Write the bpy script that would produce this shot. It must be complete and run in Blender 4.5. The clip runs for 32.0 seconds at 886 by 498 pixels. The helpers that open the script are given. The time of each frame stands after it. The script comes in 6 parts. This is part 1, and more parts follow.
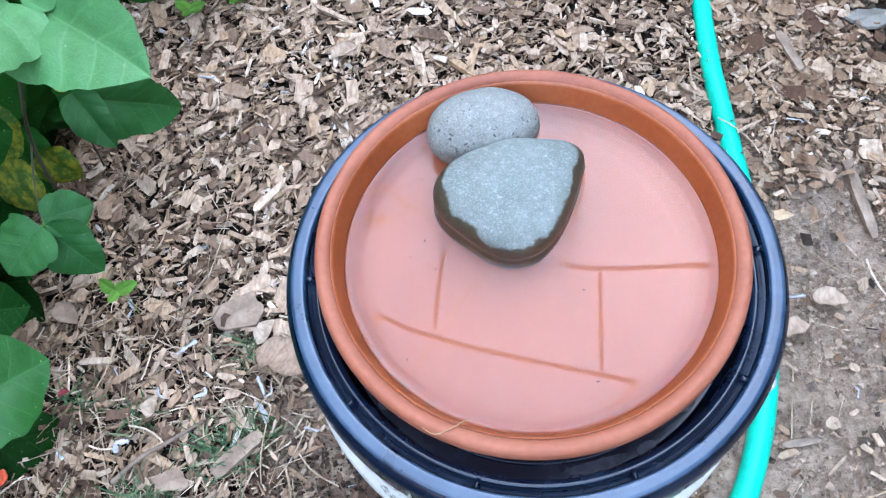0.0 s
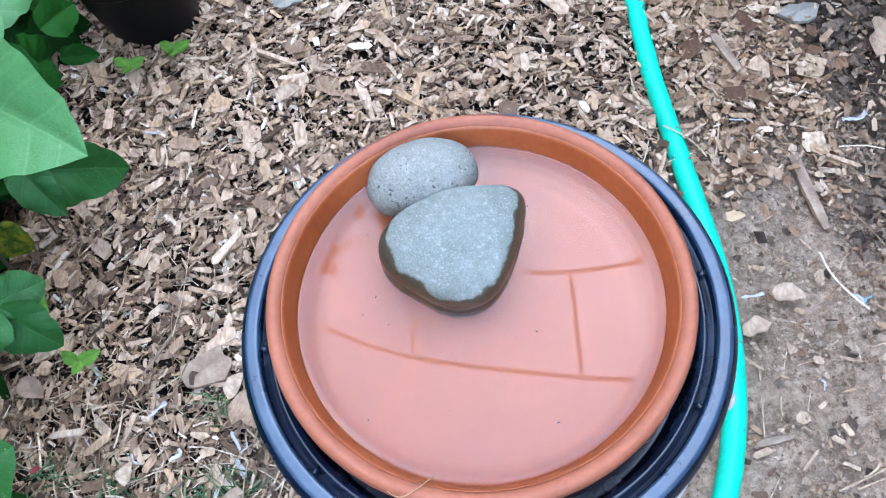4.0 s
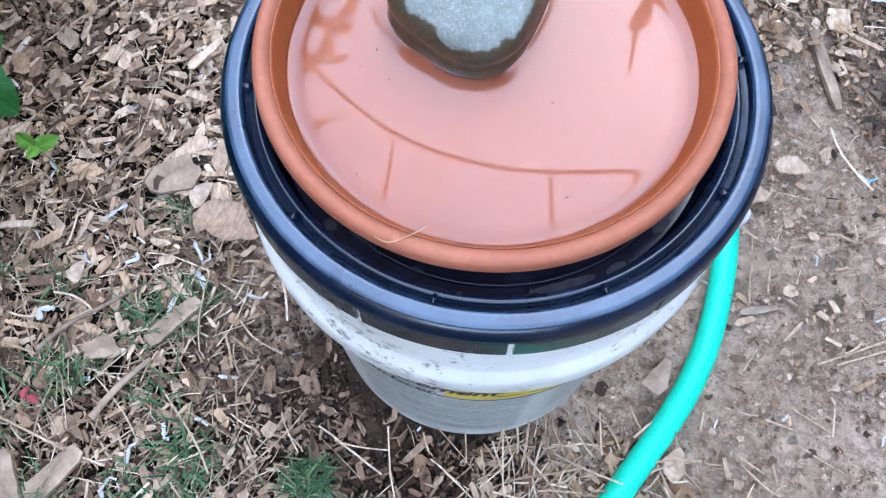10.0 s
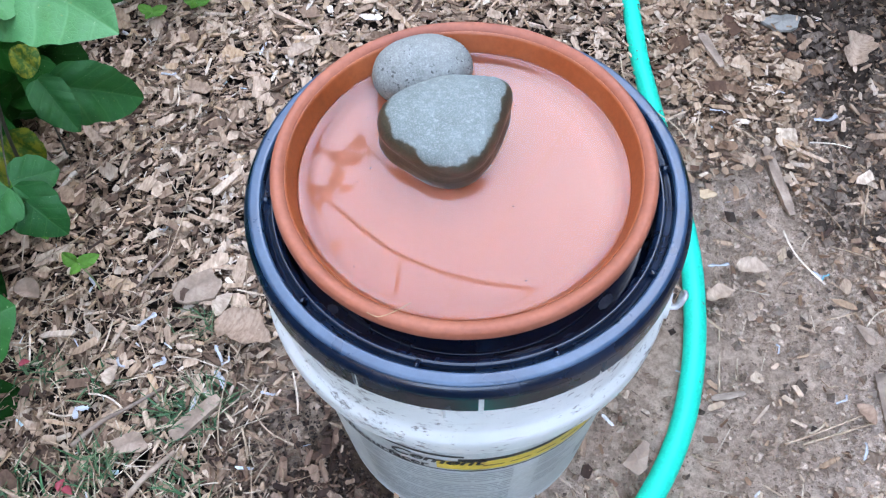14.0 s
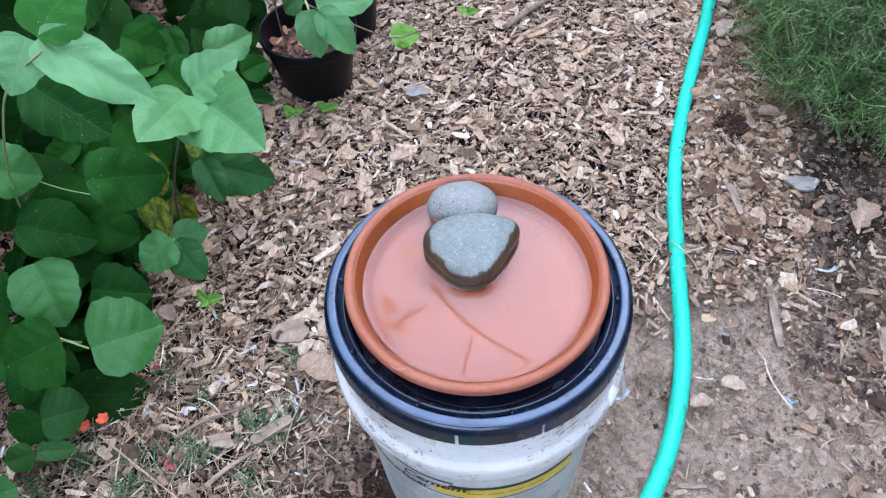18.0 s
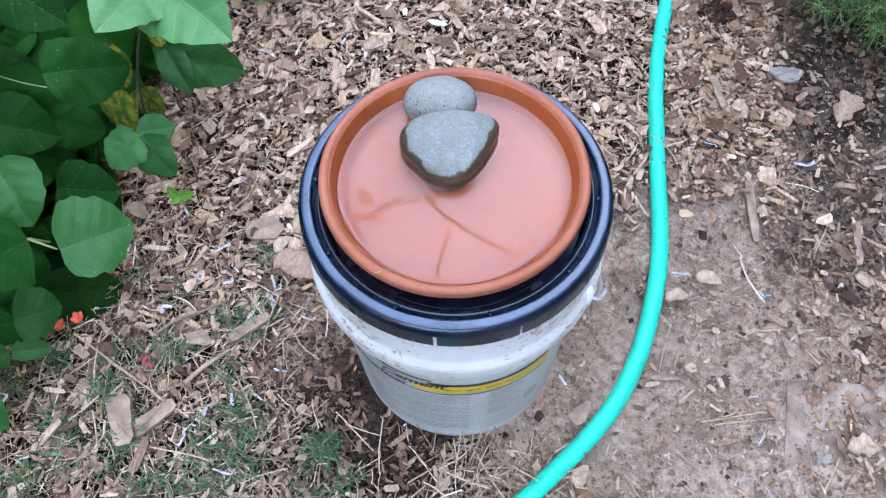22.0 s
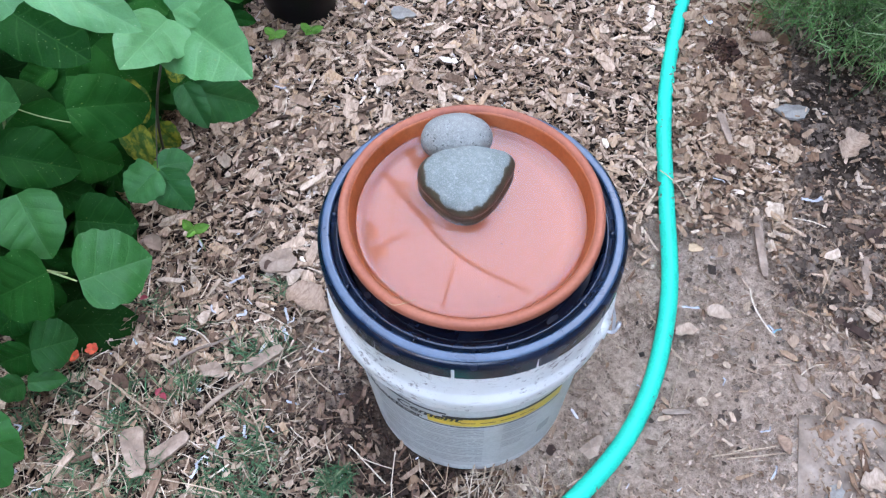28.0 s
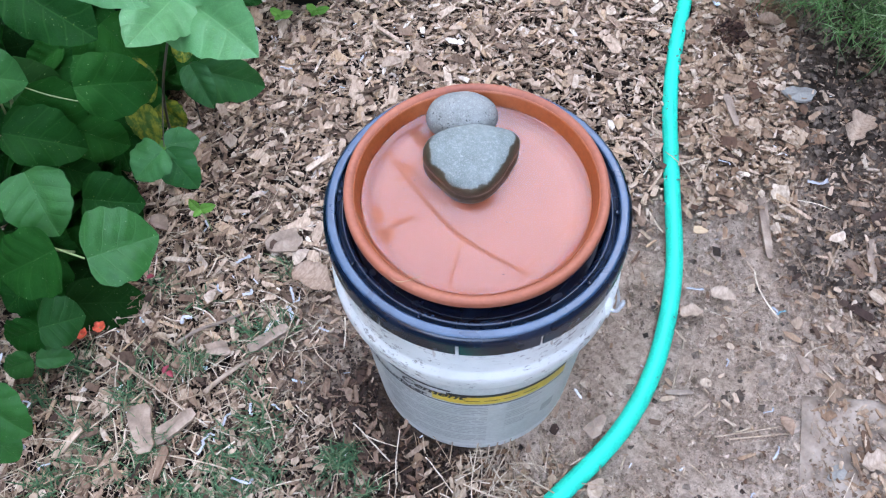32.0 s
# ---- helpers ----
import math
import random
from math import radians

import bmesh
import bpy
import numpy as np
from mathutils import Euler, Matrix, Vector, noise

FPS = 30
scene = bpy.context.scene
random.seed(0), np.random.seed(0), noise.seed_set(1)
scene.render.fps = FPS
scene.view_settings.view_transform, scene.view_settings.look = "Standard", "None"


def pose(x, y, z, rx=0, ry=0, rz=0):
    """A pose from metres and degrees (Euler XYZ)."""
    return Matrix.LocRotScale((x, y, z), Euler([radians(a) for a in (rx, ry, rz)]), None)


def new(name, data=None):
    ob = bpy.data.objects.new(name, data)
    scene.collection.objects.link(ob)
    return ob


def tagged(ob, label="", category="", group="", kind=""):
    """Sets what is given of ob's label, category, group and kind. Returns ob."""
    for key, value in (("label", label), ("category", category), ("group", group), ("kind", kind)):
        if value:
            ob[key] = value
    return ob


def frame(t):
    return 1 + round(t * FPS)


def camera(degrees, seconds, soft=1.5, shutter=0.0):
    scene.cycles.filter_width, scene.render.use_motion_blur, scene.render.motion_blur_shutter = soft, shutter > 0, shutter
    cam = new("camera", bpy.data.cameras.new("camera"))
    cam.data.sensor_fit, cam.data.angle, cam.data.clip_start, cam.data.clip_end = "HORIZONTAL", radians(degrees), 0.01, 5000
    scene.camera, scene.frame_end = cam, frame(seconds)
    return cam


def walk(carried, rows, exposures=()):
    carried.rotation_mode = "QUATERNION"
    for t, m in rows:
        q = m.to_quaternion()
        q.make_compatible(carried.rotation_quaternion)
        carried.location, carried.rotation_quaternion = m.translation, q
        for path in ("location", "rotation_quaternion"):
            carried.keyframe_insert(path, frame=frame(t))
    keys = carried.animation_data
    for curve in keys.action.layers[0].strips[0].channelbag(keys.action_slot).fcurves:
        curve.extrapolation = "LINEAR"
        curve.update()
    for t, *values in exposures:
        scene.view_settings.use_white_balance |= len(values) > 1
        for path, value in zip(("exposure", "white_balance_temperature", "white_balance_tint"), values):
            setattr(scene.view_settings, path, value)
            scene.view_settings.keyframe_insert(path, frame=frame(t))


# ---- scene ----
cam = camera(57.24, 32.0, 1.25)
PATH = [
    (0, -0.0217, -0.2251, 0.8355, 27.82, 3.52, 1.42),
    (0.5, -0.0159, -0.2206, 0.8346, 27.76, 4.03, 0.38),
    (1, -0.0189, -0.2240, 0.8372, 27.81, 3.80, 0.20),
    (1.5, -0.0181, -0.2176, 0.8323, 27.74, 3.17, -0.49),
    (2, -0.0187, -0.2125, 0.8300, 27.57, 3.21, -1.10),
    (2.5, -0.0168, -0.2086, 0.8317, 27.50, 3.31, -1.69),
    (3, -0.0071, -0.2023, 0.8397, 27.57, 3.91, -2.98),
    (3.5, -0.0036, -0.2011, 0.8503, 27.74, 4.71, -4.63),
    (5.5, -0.0026, -0.2086, 0.8494, 28.35, 4.37, -3.61),
    (6, -0.0054, -0.2101, 0.8519, 28.56, 4.20, -3.16),
    (6.5, -0.0051, -0.2107, 0.8478, 28.68, 4.08, -2.78),
    (7, -0.0046, -0.2123, 0.8440, 28.64, 3.84, -2.22),
    (7.5, 0.0047, -0.2065, 0.8354, 28.60, 3.04, -0.54),
    (8, 0.0002, -0.2070, 0.7959, 26.99, 1.99, 3.73),
    (8.5, -0.0138, -0.2062, 0.7629, 24.47, 1.68, 4.55),
    (9, -0.0243, -0.2251, 0.7512, 22.76, 0.44, 3.57),
    (9.5, -0.0322, -0.2396, 0.7403, 21.74, -0.11, 0.97),
    (10, -0.0285, -0.2625, 0.7655, 22.53, -0.11, 0.39),
    (10.5, -0.0119, -0.2919, 0.8018, 26.59, 0.52, -1.17),
    (11, -0.0147, -0.3316, 0.8352, 29.83, 0.61, -1.26),
    (11.5, -0.0244, -0.3470, 0.8379, 30.63, 0.40, 0.18),
    (12, -0.0241, -0.3435, 0.8371, 31.00, 0.45, 0.20),
    (12.5, -0.0217, -0.3398, 0.8374, 31.17, 0.41, 0.31),
    (13, -0.0171, -0.3371, 0.8399, 31.28, 0.72, -0.23),
    (13.5, -0.0129, -0.3338, 0.8387, 31.40, 1.03, -0.65),
    (15.5, 0.0206, -0.3148, 0.8624, 31.69, 2.07, 0.18),
    (16, 0.0376, -0.3220, 0.9055, 34.40, 1.28, 1.54),
    (16.5, 0.0518, -0.4007, 0.9937, 35.09, 0.23, 8.64),
    (17, 0.0767, -0.4464, 1.0462, 36.73, 0.86, 12.18),
    (17.5, 0.0858, -0.4522, 1.0565, 38.40, 2.40, 10.56),
    (18, 0.0781, -0.4455, 1.0563, 36.93, 2.58, 10.42),
    (18.5, 0.0737, -0.4420, 1.0578, 33.72, 2.85, 10.24),
    (19, 0.0723, -0.4391, 1.0550, 32.13, 3.05, 10.14),
    (19.5, 0.0699, -0.4357, 1.0519, 31.00, 2.45, 10.35),
    (20, 0.0696, -0.4321, 1.0525, 30.58, 2.02, 10.25),
    (20.5, 0.0694, -0.4281, 1.0522, 29.85, 1.77, 10.00),
    (21, 0.0708, -0.4261, 1.0501, 29.21, 1.65, 9.74),
    (21.5, 0.0725, -0.4251, 1.0488, 28.94, 1.27, 9.41),
    (22, 0.0728, -0.4258, 1.0485, 28.95, 1.26, 9.35),
    (22.5, 0.0707, -0.4273, 1.0530, 28.98, 1.27, 9.16),
    (23, 0.0684, -0.4275, 1.0530, 29.08, 1.45, 9.20),
    (23.5, 0.0646, -0.4277, 1.0519, 29.30, 1.40, 9.24),
    (24, 0.0586, -0.4287, 1.0540, 30.03, 1.37, 9.30),
    (24.5, 0.0550, -0.4301, 1.0554, 30.20, 1.16, 9.60),
    (25, 0.0572, -0.4302, 1.0542, 30.41, 0.96, 9.84),
    (25.5, 0.0587, -0.4297, 1.0530, 30.67, 0.93, 9.90),
    (27.5, 0.0650, -0.4313, 1.0574, 31.15, 1.22, 9.59),
    (28, 0.0592, -0.4334, 1.0590, 31.29, 1.24, 9.61),
    (28.5, 0.0618, -0.4347, 1.0599, 31.35, 1.21, 9.58),
    (29, 0.0669, -0.4362, 1.0603, 31.59, 1.21, 9.78),
    (29.5, 0.0694, -0.4355, 1.0624, 31.66, 1.27, 9.81),
    (30, 0.0664, -0.4363, 1.0634, 31.72, 1.30, 9.85),
    (30.5, 0.0607, -0.4374, 1.0594, 30.98, 1.40, 9.86),
    (31, 0.0585, -0.4400, 1.0597, 30.84, 1.38, 10.03),
    (31.5, 0.0578, -0.4399, 1.0591, 30.44, 1.39, 9.99),
    (32, 0.0610, -0.4418, 1.0580, 30.31, 1.43, 10.02),
]
SKY_STRENGTH, SKY_SATURATION, SUN_STRENGTH = 0.15, 0.8, 2.5
EXPOSURES = [(0.0, 4.66, 6500, 10), (7.0, 4.66, 6500, 10), (11.0, 4.58, 6580, 12), (16.0, 4.54, 6680, 14), (18.0, 4.52, 6680, 16), (32.0, 4.52, 6680, 16)]
walk(cam, [(t, pose(x, y, z, rx, ry, rz)) for t, x, y, z, rx, ry, rz in PATH], EXPOSURES)

# ---- world and sun ----
world = bpy.data.worlds.new("sky")
world.use_nodes = True
scene.world = world
wn = world.node_tree
sky = wn.nodes.new("ShaderNodeTexSky")
sky.sky_type, sky.sun_disc = "NISHITA", False
sky.sun_elevation, sky.sun_rotation = radians(28), radians(50)
sky.dust_density, sky.air_density, sky.ozone_density = 1.5, 1.0, 1.0
pale = wn.nodes.new("ShaderNodeHueSaturation")
pale.inputs["Saturation"].default_value = SKY_SATURATION
wn.links.new(sky.outputs[0], pale.inputs["Color"])
wn.links.new(pale.outputs[0], wn.nodes["Background"].inputs[0])
wn.nodes["Background"].inputs[1].default_value = SKY_STRENGTH
sun_data = bpy.data.lights.new("sun", "SUN")
sun_data.energy, sun_data.angle, sun_data.color = SUN_STRENGTH, radians(0.6), (1.0, 0.95, 0.88)
sun = new("sun", sun_data)
sun.rotation_euler = (radians(28 - 90), 0, radians(-50))


# ---- materials ----
def material(name):
    m = bpy.data.materials.new(name)
    m.use_nodes = True
    return m, m.node_tree, m.node_tree.nodes["Principled BSDF"]


def add(tree, kind, **inputs):
    node = tree.nodes.new("ShaderNode" + kind)
    for key, value in inputs.items():
        node.inputs[key.replace("_", " ")].default_value = value
    return node


def noise_node(tree, scale, detail=4.0, rough=0.55, stretch=None, coords="Object"):
    where = tree.nodes.new("ShaderNodeTexCoord").outputs[coords]
    if stretch:
        m = tree.nodes.new("ShaderNodeMapping")
        m.inputs["Scale"].default_value = stretch
        tree.links.new(where, m.inputs[0])
        where = m.outputs[0]
    n = add(tree, "TexNoise", Scale=scale, Detail=detail, Roughness=rough)
    tree.links.new(where, n.inputs["Vector"])
    return n.outputs["Fac"]


def ramp(tree, fac, stops):
    r = tree.nodes.new("ShaderNodeValToRGB")
    while len(r.color_ramp.elements) < len(stops):
        r.color_ramp.elements.new(0.5)
    for e, (at, c) in zip(r.color_ramp.elements, stops):
        e.position, e.color = at, (*c, 1)
    tree.links.new(fac, r.inputs[0])
    return r.outputs[0]


def mix(tree, fac, a, b, blend="MIX"):
    m = tree.nodes.new("ShaderNodeMix")
    m.data_type, m.blend_type = "RGBA", blend
    for socket, value in ((m.inputs[0], fac), (m.inputs[6], a), (m.inputs[7], b)):
        if hasattr(value, "links"):
            tree.links.new(value, socket)
        elif isinstance(value, (int, float)):
            socket.default_value = value
        else:
            socket.default_value = (*value, 1)
    return m.outputs[2]


def bump(tree, shader, height, strength, distance):
    b = add(tree, "Bump", Strength=strength, Distance=distance)
    tree.links.new(height, b.inputs["Height"])
    tree.links.new(b.outputs[0], shader.inputs["Normal"])


def surface(name, stops, scale, fine, rough, relief=0.3, depth=0.001, detail=5.0, metal=0.0, specular=0.5, grainy=0.35):
    """Two scales of variation in colour and gloss, with fine relief."""
    m, t, s = material(name)
    large, small = noise_node(t, scale, detail), noise_node(t, fine, 3.0)
    c = ramp(t, large, stops)
    c = mix(t, grainy, c, ramp(t, small, [(0.3, (0.45, 0.45, 0.45)), (0.7, (1.0, 1.0, 1.0))]), "MULTIPLY")
    t.links.new(c, s.inputs["Base Color"])
    r = add(t, "MapRange", From_Min=0.3, From_Max=0.7, To_Min=max(0.02, rough - 0.1), To_Max=min(1.0, rough + 0.1))
    t.links.new(large, r.inputs[0])
    t.links.new(r.outputs[0], s.inputs["Roughness"])
    s.inputs["Metallic"].default_value = metal
    s.inputs["Specular IOR Level"].default_value = specular
    if relief:
        bump(t, s, small, relief, depth)
    return m


def island_material(name, stops, rough=0.85, per_object=False, grain=(60, 260)):
    """Each piece takes its own tone; a stretched grain and weathering run over it."""
    m, t, s = material(name)
    if per_object:
        rnd = t.nodes.new("ShaderNodeObjectInfo").outputs["Random"]
    else:
        rnd = t.nodes.new("ShaderNodeNewGeometry").outputs["Random Per Island"]
    c = ramp(t, rnd, stops)
    c = mix(t, 0.5, c, ramp(t, noise_node(t, grain[0], 5.0), [(0.32, (0.58, 0.53, 0.49)), (0.62, (1.0, 1.0, 1.0))]), "MULTIPLY")
    fine = noise_node(t, grain[1], 3.0, stretch=(1.0, 0.35, 1.0))
    c = mix(t, 0.65, c, ramp(t, fine, [(0.36, (0.45, 0.41, 0.38)), (0.62, (1.0, 1.0, 1.0))]), "MULTIPLY")
    t.links.new(c, s.inputs["Base Color"])
    s.inputs["Roughness"].default_value = rough
    s.inputs["Specular IOR Level"].default_value = 0.25
    bump(t, s, fine, 0.8, 0.0012)
    return m


CHIP_STOPS = [(0.0, (0.10, 0.062, 0.040)), (0.12, (0.27, 0.178, 0.118)), (0.36, (0.47, 0.332, 0.225)), (0.50, (0.55, 0.375, 0.225)),
              (0.60, (0.52, 0.380, 0.270)), (0.88, (0.62, 0.460, 0.325)), (0.97, (0.70, 0.56, 0.42)), (1.0, (0.84, 0.74, 0.61))]
CHIP = island_material("weathered wood chips", CHIP_STOPS)
CHIP_ONE = island_material("weathered wood chip", CHIP_STOPS, per_object=True)
STRAW = island_material("dry straw", [(0.0, (0.25, 0.17, 0.11)), (0.5, (0.48, 0.36, 0.245)), (1.0, (0.70, 0.59, 0.45))], 0.7)
STRAW_PALE = island_material("pale dry stalks", [(0.0, (0.38, 0.27, 0.17)), (0.5, (0.60, 0.47, 0.33)), (1.0, (0.82, 0.71, 0.55))], 0.7)
STRAW_ONE = surface("tan straw", [(0.3, (0.30, 0.17, 0.08)), (0.7, (0.46, 0.30, 0.16))], 90.0, 400.0, 0.7)
WHITE_BITS = island_material("bleached shreds", [(0.0, (0.6, 0.58, 0.54)), (0.6, (0.8, 0.8, 0.8)), (0.9, (0.62, 0.72, 0.8)), (1.0, (0.45, 0.68, 0.72))], 0.6)
GRASS = island_material("grass blades", [(0.0, (0.035, 0.10, 0.04)), (0.6, (0.07, 0.175, 0.075)), (1.0, (0.22, 0.27, 0.14))], 0.55)
LITTER = island_material("rotted brown litter", [(0.0, (0.055, 0.033, 0.025)), (0.35, (0.19, 0.120, 0.078)), (0.70, (0.38, 0.262, 0.172)), (0.90, (0.50, 0.375, 0.265)), (1.0, (0.62, 0.50, 0.38))], 0.9)
DARK_EARTH = island_material("very dark earth", [(0.0, (0.022, 0.015, 0.011)), (0.6, (0.075, 0.050, 0.037)), (1.0, (0.17, 0.122, 0.09))], 0.9)
CRUMB = island_material("soil crumbs", [(0.0, (0.17, 0.120, 0.083)), (0.45, (0.36, 0.265, 0.190)), (0.85, (0.48, 0.365, 0.27)), (1.0, (0.60, 0.47, 0.36))], 0.95)
# Clods are dark earth, deepened further for the bush's shade.
CLOD = island_material("dark clods of earth", [(0.0, (0.042, 0.030, 0.022)), (0.5, (0.115, 0.086, 0.064)), (1.0, (0.27, 0.21, 0.16))], 0.95, grain=(120, 420))
DARK_BARK = island_material("rotted dark bark", [(0.0, (0.020, 0.010, 0.007)), (0.6, (0.070, 0.033, 0.022)), (1.0, (0.16, 0.085, 0.055))], 0.9)
FOOT_BARK = island_material("deep brown bark", [(0.0, (0.022, 0.012, 0.009)), (0.4, (0.12, 0.068, 0.045)), (0.8, (0.29, 0.185, 0.124)), (1.0, (0.46, 0.34, 0.24))], 0.8)
FLAKE = island_material("tan bark flakes", [(0.0, (0.10, 0.052, 0.031)), (0.25, (0.26, 0.158, 0.093)), (0.7, (0.42, 0.288, 0.182)), (1.0, (0.60, 0.47, 0.34))], 0.85)
RED_BARK = island_material("red-brown bark", [(0.0, (0.07, 0.030, 0.020)), (0.5, (0.24, 0.115, 0.070)), (1.0, (0.44, 0.25, 0.165))], 0.85)
DRY_LEAF = island_material("dry brown leaf", [(0.0, (0.34, 0.225, 0.15)), (0.5, (0.48, 0.355, 0.255)), (1.0, (0.58, 0.47, 0.36))], 0.7, per_object=True)
FEATHER = island_material("feathery green foliage", [(0.0, (0.10, 0.085, 0.055)), (0.07, (0.17, 0.16, 0.10)), (0.15, (0.045, 0.130, 0.030)), (0.55, (0.125, 0.300, 0.080)), (0.85, (0.28, 0.47, 0.19)), (1.0, (0.46, 0.60, 0.35))], 0.6)

# ground: bare soil, darker in patches
GROUND, gt, gs = material("trodden garden soil")
gc = ramp(gt, noise_node(gt, 3.2, 6.0), [(0.3, (0.33, 0.234, 0.165)), (0.5, (0.58, 0.434, 0.318)), (0.68, (0.72, 0.565, 0.435))])
# shade between the chips and by the bush, put into the soil colour
gap_shade = gt.nodes.new("ShaderNodeVertexColor")
gap_shade.layer_name = "ground_shade"
gc = mix(gt, gap_shade.outputs[0], gc, (0.028, 0.018, 0.012))
# darker patch of earth at the bucket's front left foot, uneven at its edge
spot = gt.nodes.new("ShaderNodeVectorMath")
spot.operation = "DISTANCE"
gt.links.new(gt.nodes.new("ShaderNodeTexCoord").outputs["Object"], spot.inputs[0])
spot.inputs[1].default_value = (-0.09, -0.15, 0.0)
dark_edge = gt.nodes.new("ShaderNodeMath")
dark_edge.operation = "MULTIPLY_ADD"
gt.links.new(noise_node(gt, 18.0, 5.0), dark_edge.inputs[0])
dark_edge.inputs[1].default_value = 0.22
gt.links.new(spot.outputs["Value"], dark_edge.inputs[2])
darkened = add(gt, "MapRange", From_Min=0.20, From_Max=0.27, To_Min=1.0, To_Max=0.0)
gt.links.new(dark_edge.outputs[0], darkened.inputs[0])
gc = mix(gt, darkened.outputs[0], gc, mix(gt, 1.0, gc, (0.17, 0.15, 0.14), "MULTIPLY"))
gc = mix(gt, 0.75, gc, ramp(gt, noise_node(gt, 95.0, 8.0, 0.78), [(0.40, (0.34, 0.31, 0.29)), (0.58, (1.0, 1.0, 1.0))]), "MULTIPLY")
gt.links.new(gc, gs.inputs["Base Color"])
gs.inputs["Roughness"].default_value = 0.95
gs.inputs["Specular IOR Level"].default_value = 0.2
bump(gt, gs, noise_node(gt, 170.0, 8.0, 0.75), 1.0, 0.009)

WET_CLAY = surface("wet terracotta", [(0.3, (0.46, 0.142, 0.066)), (0.5, (0.485, 0.155, 0.075)), (0.7, (0.51, 0.172, 0.086))], 7.0, 120.0, 0.62, 0.0, 0.0002, grainy=0.08)
# faint grey silt trails on the saucer floor
ct = WET_CLAY.node_tree
cs = ct.nodes["Principled BSDF"]
clay = cs.inputs["Base Color"].links[0].from_socket
silt = ramp(ct, noise_node(ct, 75.0, 5.0, 0.6, stretch=(1.0, 0.45, 1.0)), [(0.64, (0, 0, 0)), (0.74, (0.22, 0.22, 0.22))])
ct.links.new(mix(ct, silt, clay, (0.22, 0.11, 0.075)), cs.inputs["Base Color"])
# Inner wall's shade is put into this deeper tone; the blotches are stains.
SHADED_CLAY = surface("shaded terracotta", [(0.24, (0.075, 0.020, 0.009)), (0.34, (0.25, 0.058, 0.016)), (0.5, (0.315, 0.076, 0.022)), (0.7, (0.36, 0.098, 0.032))], 13.0, 240.0, 0.42, 0.25, 0.0004)
TERRACOTTA = surface("fired terracotta", [(0.3, (0.26, 0.071, 0.034)), (0.5, (0.305, 0.092, 0.046)), (0.7, (0.35, 0.120, 0.066))], 14.0, 240.0, 0.66, 0.25, 0.0004)
WOOD_GREY = surface("split grey wood", [(0.3, (0.17, 0.115, 0.078)), (0.55, (0.32, 0.232, 0.165)), (0.75, (0.45, 0.345, 0.255))], 46.0, 300.0, 0.85, 0.6, 0.001)
TWIG = surface("bare twig", [(0.3, (0.13, 0.09, 0.065)), (0.6, (0.27, 0.2, 0.15))], 60.0, 400.0, 0.85, 0.5, 0.0006)
HOSE = surface("green vinyl hose", [(0.3, (0.0, 0.54, 0.36)), (0.6, (0.0, 0.64, 0.43)), (0.75, (0.004, 0.68, 0.47))], 9.0, 300.0, 0.48, 0.08, 0.0003, specular=0.25)
BLACK_LID = surface("navy black lid plastic", [(0.3, (0.0012, 0.005, 0.014)), (0.6, (0.002, 0.009, 0.025)), (0.76, (0.012, 0.032, 0.062))], 26.0, 320.0, 0.25, 0.10, 0.0002, specular=0.5)
# Sky sheen on the rim is put into this lighter blue-grey.
LID_RIM = surface("blue-grey lid plastic with sky sheen", [(0.3, (0.010, 0.031, 0.066)), (0.5, (0.022, 0.056, 0.104)), (0.72, (0.060, 0.102, 0.160))], 30.0, 320.0, 0.34, 0.12, 0.0002, specular=0.6)
POT_MIX = surface("dark brown potting mix", [(0.3, (0.035, 0.022, 0.016)), (0.7, (0.10, 0.062, 0.045))], 60.0, 300.0, 0.95, 0.8, 0.003)
BLACK_POT = surface("black nursery pot plastic", [(0.3, (0.003, 0.003, 0.0035)), (0.65, (0.006, 0.006, 0.007)), (0.78, (0.025, 0.022, 0.02))], 22.0, 260.0, 0.42, 0.15, 0.0004, specular=0.15)
WIRE = surface("galvanised wire", [(0.3, (0.45, 0.46, 0.47)), (0.7, (0.62, 0.63, 0.64))], 60.0, 300.0, 0.45, 0.1, 0.0002, metal=0.3)
CANE = surface("weathered trellis cane", [(0.3, (0.10, 0.07, 0.05)), (0.7, (0.2, 0.15, 0.1))], 30.0, 200.0, 0.8)
PAPER = surface("mud-stained card", [(0.36, (0.15, 0.108, 0.076)), (0.50, (0.29, 0.222, 0.165)), (0.68, (0.45, 0.362, 0.282))], 22.0, 160.0, 0.98, 0.7, 0.0015)
PETAL = surface("orange red petals", [(0.3, (0.75, 0.09, 0.04)), (0.7, (0.85, 0.16, 0.07))], 60.0, 300.0, 0.6)
STEM = surface("pale green stem", [(0.3, (0.16, 0.24, 0.08)), (0.7, (0.32, 0.38, 0.16))], 40.0, 200.0, 0.6)
DARK_STEM = surface("dark vine stem", [(0.3, (0.03, 0.03, 0.02)), (0.7, (0.07, 0.06, 0.035))], 40.0, 200.0, 0.7)
ORANGE_ROCK = surface("ochre pebble", [(0.3, (0.42, 0.28, 0.15)), (0.7, (0.58, 0.42, 0.26))], 50.0, 260.0, 0.85, 0.5, 0.001)
GREY_ROCK = surface("grey slate flake", [(0.3, (0.20, 0.185, 0.155)), (0.7, (0.33, 0.31, 0.265))], 40.0, 260.0, 0.8, 0.5, 0.001)
INK = surface("black label ink", [(0.3, (0.015, 0.015, 0.016)), (0.7, (0.03, 0.03, 0.03))], 60.0, 400.0, 0.5)
